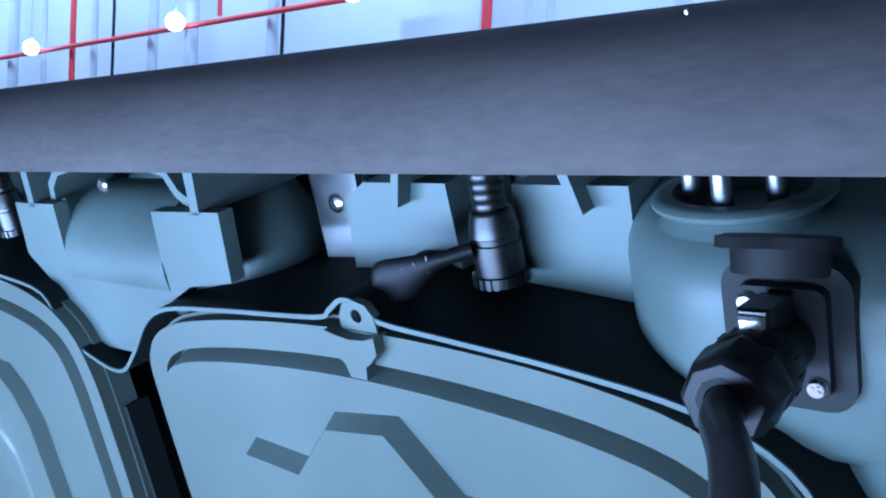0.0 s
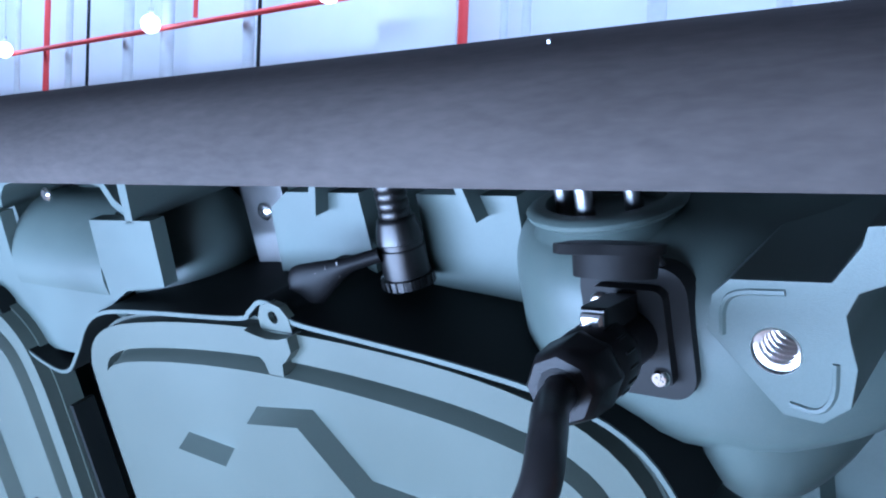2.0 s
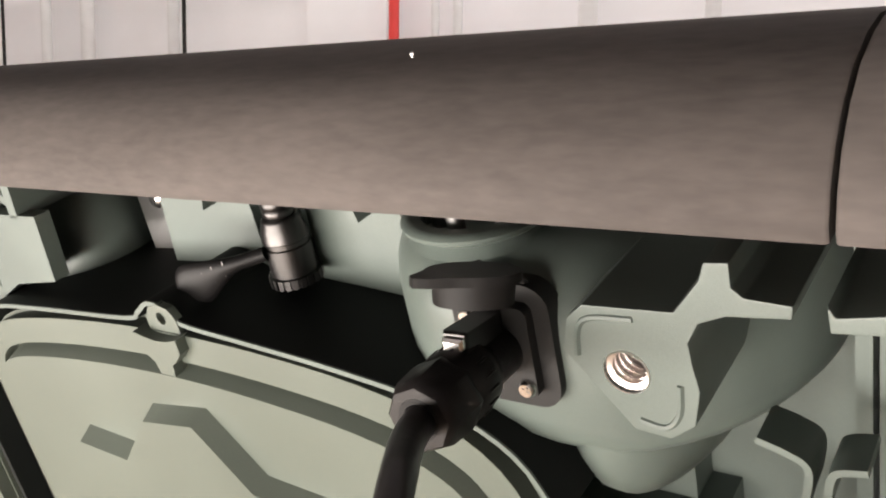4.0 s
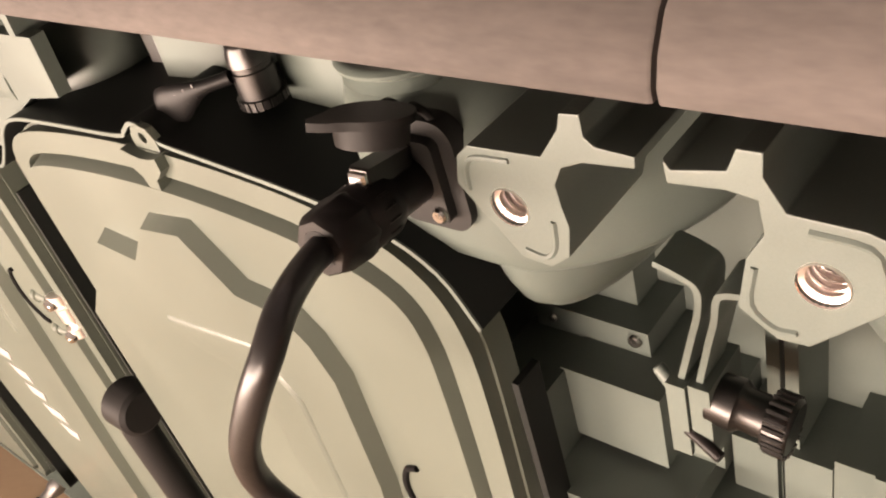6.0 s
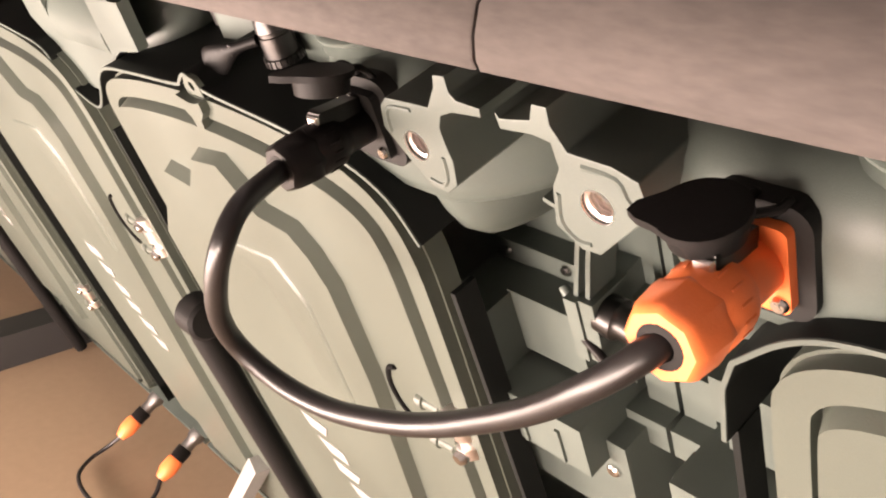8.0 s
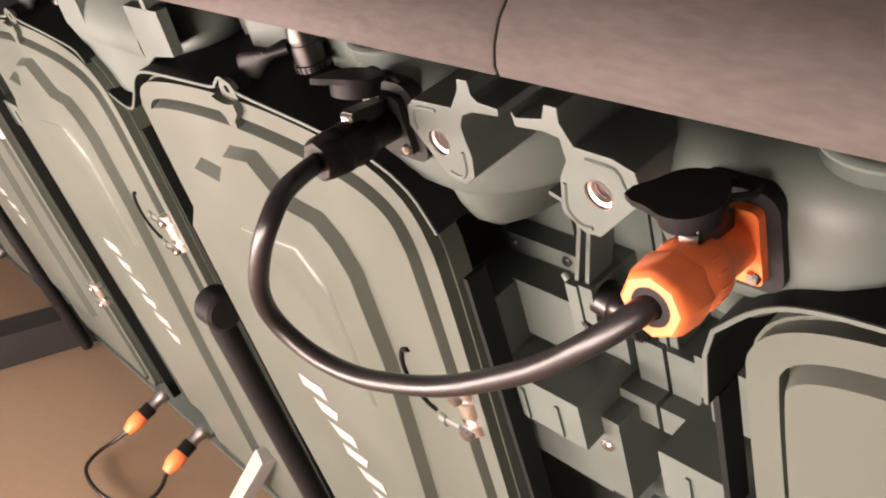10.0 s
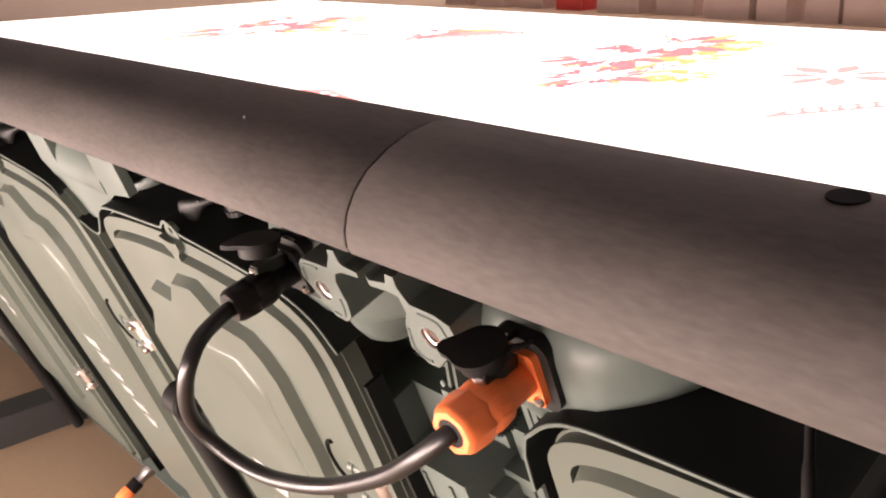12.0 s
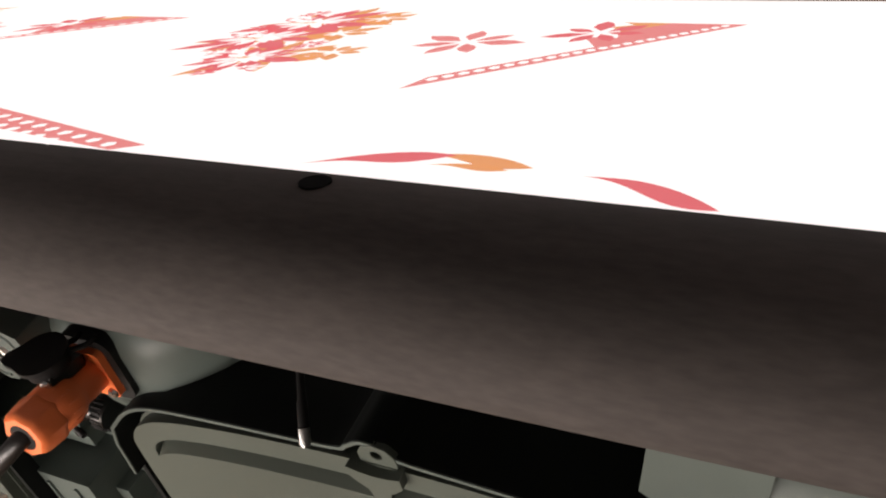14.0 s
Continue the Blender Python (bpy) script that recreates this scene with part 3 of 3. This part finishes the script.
def end_casting(cabinet, s, x0):
    """Stepped ribs, clamp and rods at a cabinet's end; s mirrors them."""
    def X(x):
        return x0 + s * x

    def bx(bm, a, b, *rest):
        return box(bm, min(X(a), X(b)), max(X(a), X(b)), *rest)

    steps = [
        (-112, -66, -86, -72, 4), (-110, -54, -72, -75, -58), (-114, -84, -32, -116, -72), (-86, -40, -52, -112, -71),
        (-44, -22, -66, -118, -88), (-114, -26, -25, -152, -117), (-30, -1.5, -58, -150, -131), (-20, -1.5, -70, -133, -99),
        (-112, -34, -44, -215, -150), (-36, -14, -40, -205, -138), (-60, -4, -66, -420, -300), (-76, -40, -52, -520, -430), (-60, -4, -60, -640, -560),
    ]
    for a, b_, w, v0, v1 in steps:
        bm = bmesh.new()
        bx(bm, a, b_, -104, w, v0, v1)
        part("casting_step", bm, COAT, cabinet, bevel=2.2, seg=3)
    # upright ribs on the front of the lower ledge
    for x in (-98, -70, -44):
        bm = bmesh.new()
        bx(bm, x, x + 2.5, -46, -23.4, -150, -126)
        part("ledge_rib", bm, COAT, cabinet, bevel=0.6)
    bm = bmesh.new()
    rod(bm, at(X(-114), -44, -292), at(X(-44), -44, -264), 10, 22)
    part("side_handle", bm, COAT, cabinet, "rounded pale side handle")
    for x, w, v, r in ((-60, -71.8, -63, 3.4), (-25, -39.8, -161, 4.2), (-100, -71.8, -64, 2.4)):
        bm = bmesh.new()
        screw_head(bm, X(x), w, v, r)
        part("casting_screw", bm, STEEL, cabinet)


def seam_clamp(cabinet):
    """The clamp near a cabinet's right end, with two bent straps that rise from it."""
    bm = bmesh.new()
    box(bm, -26, -18.6, -62, -36, -74, -38)
    clamp = part("clamp", bm, COAT, cabinet, "cast clamp with two bent straps", bevel=2)
    bm = bmesh.new()
    box(bm, -17.8, -10, -62, -37, -73, -37)
    part("clamp_half", bm, COAT, clamp, bevel=2)
    for line in ([(-27, 13), (-18, 10), (-12.5, 6), (-13, -4), (-15.5, -14), (-22, -39)], [(4, 8.5), (-3, 7), (-6, 4), (-7.5, -6), (-10, -16), (-15.5, -40)]):
        bm = bmesh.new()
        strip(bm, curve2(line, 4), -58, -40, 2.4)
        part("bent_strap", bm, COAT, clamp, bevel=0.5)
    bm = bmesh.new()
    lathe(bm, at(-33, -44, -40), at(-26, -42, -47), [(0, 2.0), (0.1, 2.6), (0.9, 2.6), (1, 2.0)], 12)
    part("clamp_stud", bm, COAT, clamp)


def knob(cabinet):
    bm = bmesh.new()
    lathe(bm, at(-15, -46, -48), at(8, -46, -51), [(0, 7), (0.1, 9.5), (0.5, 10), (0.6, 8), (0.9, 8), (1, 7.6)], 24)
    lathe(bm, at(7, -46, -51), at(16, -46, -52), [(0, 9.8), (0.12, 10.6), (0.88, 10.6), (1, 9.6)], 26)
    shaft = part("locking_knob", bm, GUNMETAL, cabinet, "black knurled locking knob")
    bm = bmesh.new()
    for k in range(22):
        q = k * 2 * math.pi / 22
        o = at(0, 10.7 * math.cos(q), 10.7 * math.sin(q))
        rod(bm, at(8, -46, -51.1) + o, at(15.4, -46, -51.9) + o, 0.9, 6)
    tagged(part("knurl", bm, GUNMETAL, shaft), kind="stuff")
    bm = bmesh.new()
    rod(bm, at(-26, -40, -60), at(-6, -34, -66), 2.4, 12)
    part("knob_rod", bm, PLASTIC, shaft)


SLIM_X, SLIM_W, SLIM_V = 237, 9, 76


def slim_pin(cabinet, x):
    """The thin lock rod of the cabinets that carry no lever there."""
    bm = bmesh.new()
    lathe(bm, at(x, SLIM_W, SLIM_V), at(x - 12, SLIM_W - 30, 102), [(0, 2.2), (0.25, 2.2), (0.27, 1.7), (1, 1.7)], 14)
    pin = part("lock_rod", bm, RUBBER, cabinet, "thin black lock rod")
    bm = bmesh.new()
    lathe(bm, at(x + 1.8, SLIM_W + 4.5, SLIM_V - 5), at(x, SLIM_W, SLIM_V + 0.5), [(0, 1.8), (0.2, 2.4), (1, 2.4)], 14)
    part("rod_tip", bm, SATIN, pin, "satin steel rod tip")


def led_cabinet(slim=False):
    """One cabinet, a metre wide, seen from its back; the right end is at x = 0."""
    cabinet = empty("led_cabinet", BASE, "grey-green cast LED display cabinet seen from its back", "display cabinet", "wall of cabinets")
    # the pan
    bm = bmesh.new()
    box(bm, -WIDE + 1, -1, -112, -104, BOTTOM, 104)
    part("back_pan", bm, COAT, cabinet)
    bm = bmesh.new()
    box(bm, -WIDE + 1, -1, -124, -112.5, BOTTOM, 92)
    part("display_face", bm, DARK, cabinet, "black display face")
    for a, b in ((-WIDE + 1, -WIDE + 6), (-6, -1)):
        bm = bmesh.new()
        box(bm, a, b, -104, -74, BOTTOM, 70)
        part("side_wall", bm, COAT, cabinet, bevel=1)
    bm = bmesh.new()
    box(bm, -WIDE + 6, -6, -104, -14, BOTTOM, BOTTOM + 8)
    part("bottom_wall", bm, COAT, cabinet, bevel=1)
    # the rounded rail along the top
    front = [(0.5, 100), (1, 104), (-1, 111), (-6, 119), (-14, 126), (-25, 131.5), (-40, 134.5), (-55, 135), (-70, 132.5), (-84, 127), (-96, 117), (-102, 108), (-104, 100)]
    bm = bmesh.new()
    ends = []
    for x in (-WIDE + 5.7, -WIDE + 6.6, -WIDE * 0.75, -WIDE * 0.5, -WIDE * 0.25, 3.4, 4.3):
        k = 0.985 if x > 4 or x < -WIDE + 6 else 1.0
        ends.append([bm.verts.new(at(x, -50 + (w + 50) * k, 100 + (v - 100) * k)) for w, v in front])
    for a, b in zip(ends, ends[1:]):
        for i in range(len(front)):
            j = (i + 1) % len(front)
            bm.faces.new((a[i], a[j], b[j], b[i]))
    bm.faces.new(ends[0]), bm.faces.new(ends[-1][::-1])
    rail = part("top_rail", bm, RAIL, cabinet, "charcoal rounded rail along the top edge")
    # The round hole is a disc on the surface, its inner shade painted dark.
    bm = bmesh.new()
    lathe(bm, at(-WIDE + 214, -71.5, 130.0), at(-WIDE + 214, -72.16, 132.5), [(0, 7.2), (1, 7.2)], 24)
    part("rail_hole_disc", bm, DARK, rail, "dark disc coloured like the shade in a round hole")
    bm = bmesh.new()
    lathe(bm, at(-122, -38.5, 133), at(-122, -38, 135.4), [(0, 1.0), (1, 0.7)], 8)
    part("rail_speck", bm, STEEL, rail)
    bm = bmesh.new()
    box(bm, -WIDE + 6, -6, -104, -84, 76, 100)
    part("rail_web", bm, COAT, cabinet)
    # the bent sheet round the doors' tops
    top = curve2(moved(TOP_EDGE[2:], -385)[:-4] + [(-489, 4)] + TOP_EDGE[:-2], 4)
    # The sheet's dark colour carries the shade under the rail.
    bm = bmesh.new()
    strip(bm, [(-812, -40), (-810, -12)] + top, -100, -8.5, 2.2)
    part("bent_sheet", bm, SHEET, cabinet, "sheet metal flange round the doors, shade put into its colour")
    # Lit front edge of the same sheet, left in the plain coat.
    bm = bmesh.new()
    strip(bm, [(-812, -40), (-810, -12)] + top, -9, -7.6, 2.0)
    part("sheet_edge", bm, COAT, cabinet, "front edge of the sheet in the unshaded coat colour")
    # Flanges beside the doors, coloured dark for the shade there.
    for x, label in ((-76, "side flange with shade put into its colour"), (-812, "side flange with shade put into its colour"), (-462, "side flange with shade put into its colour")):
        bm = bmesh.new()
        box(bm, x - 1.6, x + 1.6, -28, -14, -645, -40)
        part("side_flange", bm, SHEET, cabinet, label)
    for dx in (0, -385):
        door(cabinet, dx)
        if slim and dx:
            slim_pin(cabinet, SLIM_X - WIDE)
        else:
            lock_pin(cabinet, dx)
        recess(cabinet, dx)
    middle(cabinet)
    housing(cabinet, -92)
    housing(cabinet, -WIDE + 92)
    socket(cabinet, -92, 51.5, GASKET, "black socket flange", 0.34, -50, (7, 3, 35))
    socket(cabinet, -WIDE + 89, 46, ORANGE, "orange socket flange", -0.06, 0, (-4, 3, 28))
    lug(cabinet, LUG_RIGHT_END, (-47.5, 56.5), [[(-61, 60), (-60, 68), (-56, 72), (-44, 73)], [(-33, 55), (-34, 46), (-38, 41), (-45, 42)]])
    lug(cabinet, moved(LUG_LEFT_END, -WIDE), (-WIDE + 40, 55.3), [moved([(37, 70), (50, 69), (53, 63), (56, 59)], -WIDE), moved([(24, 56), (22.5, 44), (28, 38), (34, 38)], -WIDE)])
    end_casting(cabinet, 1, 0)
    end_casting(cabinet, -1, -WIDE)
    seam_clamp(cabinet)
    return cabinet


first = led_cabinet()
cabinets = [first]
for k in (-5, -4, -3, -2, -1):
    cabinets.append(copy_thing(first, BASE @ Matrix.Translation((k * WIDE * U, 0, 0))))
second = led_cabinet(slim=True)
second.matrix_world = BASE @ Matrix.Translation((WIDE * U, 0, 0))
cabinets += [second, copy_thing(second, BASE @ Matrix.Translation((2 * WIDE * U, 0, 0)))]
knob(first)


# ---- cables ----
def plug(cable, base, end, mat, nut_r, label):
    """A cable plug from its flange to its gland nut."""
    a, b = at(*base), at(*end)
    g = nut_r / 12
    bm = bmesh.new()
    lathe(bm, a, b, [(s, r * g) for s, r in ((0, 9.5), (0.03, 10), (0.3, 10), (0.34, 10.4), (0.4, 12.4), (0.46, 12.9), (0.68, 12.9), (0.7, 12.2))], 32)
    body = part("plug_body", bm, mat, cable, label)
    bm = bmesh.new()
    lathe(bm, a, b, [(s, r * g) for s, r in ((0.66, 12.4), (0.68, 13.4), (0.74, 13.7), (0.93, 12.9), (0.98, 11.8), (1.0, 10.8), (1.0, 7.4), (0.93, 7.0))], 8, caps=False)
    part("gland_nut", bm, mat, body, bevel=1.3, seg=3)
    bm = bmesh.new()
    lathe(bm, a.lerp(b, 0.93), a.lerp(b, 1.002), [(0, 7.4 * g), (1, 7.2 * g), (1, 4.4), (0, 4.2)], 24)
    part("gland_seal", bm, RUBBER, body)
    # latch on the top of the plug
    d = (b - a).normalized()
    up = at(0, 0, 1)
    bm = bmesh.new()
    lathe(bm, a.lerp(b, 0.04) + up * 11.5 * g, a.lerp(b, 0.5) + up * 13.5 * g, [(0, 4), (0.08, 5.6), (0.95, 5.6), (1, 4.6)], 4)
    slide = part("plug_latch", bm, GUNMETAL, body, "dark metal plug latch", bevel=0.9)
    bm = bmesh.new()
    lathe(bm, a.lerp(b, 0.48) + up * 12.6 * g, a.lerp(b, 0.54) + up * 12.6 * g, [(0, 4.6), (0.7, 4.6), (1, 3.4)], 4)
    part("latch_tip", bm, STEEL, slide, "bright latch tip", bevel=0.9)
    bm = bmesh.new()
    for k in range(16):
        q = k * 2 * math.pi / 16
        side = d.orthogonal().normalized()
        r = (math.cos(q) * side + math.sin(q) * d.cross(side)) * 12.8 * g * U
        rod(bm, a.lerp(b, 0.47) + r, a.lerp(b, 0.58) + r, 0.5, 5)
    tagged(part("grip_ribs", bm, mat, body), kind="stuff")
    return body


def power_cable():
    cable = empty("power_cable", BASE, "black power cable looped between a black and an orange plug", "cable")
    plug(cable, (-92, -12, 52), (-89, 34, 58), PLASTIC, 10.1, "black plug")
    plug(cable, (89, -12, 46), (91, 35, 53), ORANGE, 12, "orange plug")
    bm = bmesh.new()
    pts = [(-90, 26, 57), (-86, 42, 59), (-76, 60, 62), (-72, 72, 57), (-79, 79, 42), (-92, 82, 18), (-97, 80, -4), (-84, 76, -21), (-58, 72, -25), (-28, 67, -19), (6, 60, -7), (48, 52, 18), (74, 46, 39), (88, 37, 51), (91, 27, 52.5)]
    tube(bm, smooth_path([at(*p) for p in pts], 8), 4.6, 18)
    part("cable", bm, SHEATH, cable, "glossy black cable")
    return cable


power_cable()


def link_cable(x):
    """A thin cable between two orange plugs at the foot of two cabinets."""
    cable = empty("link_cable", BASE @ Matrix.Translation((x * U, 0, 0)), "thin dark cable between two orange plugs at the floor", "cable", "link cables")
    for s in (-1, 1):
        bm = bmesh.new()
        lathe(bm, at(s * 64, -4, -618), at(s * 64, 24, -624), [(0, 12), (0.3, 12), (0.5, 9), (1, 9)], 16)
        part("socket_stub", bm, SATIN, cable)
        bm = bmesh.new()
        lathe(bm, at(s * 64, 22, -624), at(s * 65, 40, -628), [(0, 10), (0.1, 11.5), (1, 11)], 16)
        part("plug_collar", bm, PLASTIC, cable)
        bm = bmesh.new()
        lathe(bm, at(s * 65, 40, -628), at(s * 66, 72, -636), [(0, 10), (0.1, 12), (0.6, 12), (1, 7)], 18)
        part("plug_body", bm, ORANGE, cable, "orange plug")
    bm = bmesh.new()
    tube(bm, smooth_path([at(-66, 70, -636), at(-78, 94, -645), at(-80, 122, -645), at(-52, 148, -635), at(0, 156, -632), at(50, 146, -636), at(76, 118, -646), at(76, 92, -645), at(66, 70, -636)], 6), 3.0, 10)
    part("cable", bm, SHEATH, cable)
    return cable


for k in (-1, -2, -3):
    link_cable(k * WIDE)

bm = bmesh.new()
lathe(bm, BASE @ at(-552, 2, -486), BASE @ at(-676, 40, -639), [(0, 13), (0.01, 14), (0.99, 14), (1, 13)], 4)
tagged(part("prop_bar", bm, PRINT, smooth=False, bevel=1.5), "pale grey square bar leaning on the cabinets", "bar")


# ---- stands, screen on the floor, cartons ----
def stand(x):
    foot = empty("steel_stand", Matrix.Translation((x, 0, 0)), "black square steel foot of the display stand on the floor", "stand", "stands")
    bm = bmesh.new()
    vs = [bm.verts.new((a, b, c)) for a in (-0.04, 0.04) for b in (-0.15, 0.62) for c in (0.0, 0.07)]
    for f in ((0, 1, 3, 2), (4, 6, 7, 5), (0, 4, 5, 1), (2, 3, 7, 6), (0, 2, 6, 4), (1, 5, 7, 3)):
        bm.faces.new([vs[i] for i in f])
    part("foot", bm, FRAME, foot, smooth=False, bevel=5)
    bm = bmesh.new()
    lathe(bm, (0, 0.6, 0.05), (0, 0.28, 0.7), [(0, 26), (1, 26)], 4)
    part("brace", bm, FRAME, foot, smooth=False)
    return foot


for x in (-1.545, -2.55, -3.55):
    stand(x)

floor_screen = empty("floor_screen", Matrix.Identity(4), "lit LED floor screen showing a carpet pattern", "screen")
bm = bmesh.new()
vs = [bm.verts.new((x, y, z)) for x in (-13.0, 5.0) for y in (0.95, 8.6) for z in (0.0, 0.055)]
for f in ((0, 1, 3, 2), (4, 6, 7, 5), (0, 4, 5, 1), (2, 3, 7, 6), (0, 2, 6, 4), (1, 5, 7, 3)):
    bm.faces.new([vs[i] for i in f])
part("screen_base", bm, FRAME, floor_screen, "black base of the screen", smooth=False)
bm = bmesh.new()
bm.faces.new([bm.verts.new((x, y, 0.06)) for x, y in ((-12.95, 1.0), (4.95, 1.0), (4.95, 8.5), (-12.95, 8.5))])
part("lit_surface", bm, SCREEN, floor_screen, "white lit screen surface", smooth=False)


def picture(outlines, mat, z):
    bm = bmesh.new()
    for line in outlines:
        bm.faces.new([bm.verts.new((x, y, z)) for x, y in line])
    return tagged(part("picture", bm, mat, floor_screen, smooth=False), kind="stuff")


def petals(cx, cy, r, n, rng, wide=0.32, tall=1.0):
    out = []
    for k in range(n):
        a = k * 2 * math.pi / n + rng.uniform(-0.1, 0.1)
        q = r * rng.uniform(0.75, 1.15)
        side = wide * q
        pts = [(0.15, 0), (0.5, -side / q * 0.6), (0.75, -side / q * 0.5), (1, 0), (0.75, side / q * 0.5), (0.5, side / q * 0.6)]
        out.append([(cx + q * (s * math.cos(a) - t * math.sin(a)), cy + tall * q * (s * math.sin(a) + t * math.cos(a))) for s, t in pts])
    return out


rng = random.Random(4)
def inside(f):
    return all(1.1 < y < 8.4 for _, y in f)


for cx, cy in ((-2.0, 6.9), (-7.2, 6.7)):
    a, b = 1.42, 2.85
    ring = lambda s: [(cx + s * a, cy), (cx, cy + s * b), (cx - s * a, cy), (cx, cy - s * b)]
    clip = lambda pts: [(x, min(max(y, 1.01), 8.45)) for x, y in pts]
    o, i = ring(1.0), ring(0.87)
    mid = lambda p, q: ((p[0] + q[0]) / 2, (p[1] + q[1]) / 2)
    h, g = ring(0.34), ring(0.6)
    picture([clip([o[0], mid(o[3], o[0]), mid(h[3], h[0]), h[0]])], PINK, 0.0615)
    picture([clip([g[0], mid(g[3], g[0]), mid(h[3], h[0]), h[0]])], GOLD, 0.0617)
    picture([clip([mid(o[3], o[0]), o[3], i[3], mid(i[3], i[0])])], PINK, 0.0615)
    dots = []
    for k in range(4):
        for s in range(1, 25):
            x, y = [p + (q - p) * s / 25 for p, q in zip(o[k], o[(k + 1) % 4])]
            x, y = cx + (x - cx) * 0.93, cy + (y - cy) * 0.93
            dots.append([(x + 0.035 * math.cos(q), y + 0.06 * math.sin(q)) for q in (0, 1.26, 2.51, 3.77, 5.03)])
    picture([f for f in dots if inside(f)], SCREEN, 0.0625)
    picture([f for f in petals(cx, cy - 0.1, 0.75, 9, rng, 0.36, 1.5) if inside(f)], SCREEN, 0.0625)
    picture([f for f in petals(cx + 0.45, cy - 0.6, 0.4, 7, rng, 0.3, 1.5) if inside(f)], ROSE, 0.063)
    picture([f for f in petals(cx - 0.35, cy - 1.2, 0.4, 7, rng, 0.3, 1.5) if inside(f)], PINK, 0.063)
bursts, golds, pale = [], [], []
for cx, cy, r in ((-3.6, 4.75, 0.42), (-4.1, 5.6, 0.5), (-4.2, 6.5, 0.55), (-8.8, 5.2, 0.7), (-9.4, 6.2, 0.6)):
    bursts += petals(cx, cy, r, 11, rng, 0.24, 1.6)
    golds += petals(cx + 0.1, cy + 0.1, r * 1.15, 7, rng, 0.2, 1.6)
    pale += petals(cx, cy, r * 0.55, 9, rng, 0.25, 1.6)
    for k in range(7):
        a, q = rng.uniform(0, 6.28), r * rng.uniform(0.5, 1.2)
        (bursts, golds, pale)[k % 3].extend(petals(cx + q * math.cos(a), cy + 1.4 * q * math.sin(a), r * rng.uniform(0.14, 0.3), 8, rng, 0.3, 1.6))
    golds += petals(cx + 0.5, cy + 0.35, r * 0.6, 7, rng, 0.36, 1.5)


def ribbon(x0, y0, x1, y1, wide):
    """A long soft petal between two points, thickest past its middle."""
    up, down = [], []
    for k in range(15):
        s = k / 14
        h = wide * math.sin(math.pi * s ** 1.6)
        bend = 0.25 * wide * math.sin(2 * math.pi * s)
        up.append((x0 + (x1 - x0) * s, y0 + (y1 - y0) * s + bend + h))
        down.append((x0 + (x1 - x0) * s, y0 + (y1 - y0) * s + bend - 0.3 * h))
    return up + down[::-1][1:-1]


golds.append(ribbon(-1.25, 2.84, -0.72, 2.8, 0.11))
golds.append(ribbon(-1.15, 2.72, -0.8, 2.74, 0.06))
bursts.append(ribbon(-1.65, 2.56, -1.08, 2.88, 0.13))
bursts.append(ribbon(-0.52, 2.76, 0.02, 2.52, 0.12))
picture([f for f in golds if inside(f)], GOLD, 0.0628)
picture([f for f in bursts if inside(f)], ROSE, 0.0636)
picture([f for f in pale if inside(f)], SCREEN, 0.0644)
picture([[(-4.6, 3.2), (-2.5, 2.62), (-2.6, 2.5), (-5.0, 2.9)]], PINK, 0.0628)
beads = [(-4.5 + 0.13 * k + 0.05 * j, 3.08 - 0.036 * k - 0.13 * j) for k in range(15) for j in range(2)]
picture([[(x + 0.035 * math.cos(q), y + 0.045 * math.sin(q)) for q in (0, 1.26, 2.51, 3.77, 5.03)] for x, y in beads], SCREEN, 0.0634)


def carton(x, y, sx, sy, sz, mat, label):
    bm = bmesh.new()
    vs = [bm.verts.new((x + a * sx / 2, y + b * sy / 2, c)) for a in (-1, 1) for b in (-1, 1) for c in (0, sz)]
    for f in ((0, 1, 3, 2), (4, 6, 7, 5), (0, 4, 5, 1), (2, 3, 7, 6), (0, 2, 6, 4), (1, 5, 7, 3)):
        bm.faces.new([vs[i] for i in f])
    return tagged(part("carton", bm, mat, smooth=False, bevel=12), label, "carton", "cartons beyond the screen")


x = -10.5
while x < -1.5:
    wide = rng.uniform(0.35, 0.75)
    pick = rng.random()
    mat, label = (RED, "red crate on the floor beyond the screen") if pick < 0.25 and x < -4.6 else (CARTON, "pale brown carton on the floor beyond the screen")
    carton(x + wide / 2, 9.8 + rng.uniform(-0.1, 0.2), wide * 0.92, 0.5, rng.uniform(0.45, 0.9), mat, label)
    x += wide + rng.uniform(0.02, 0.25)
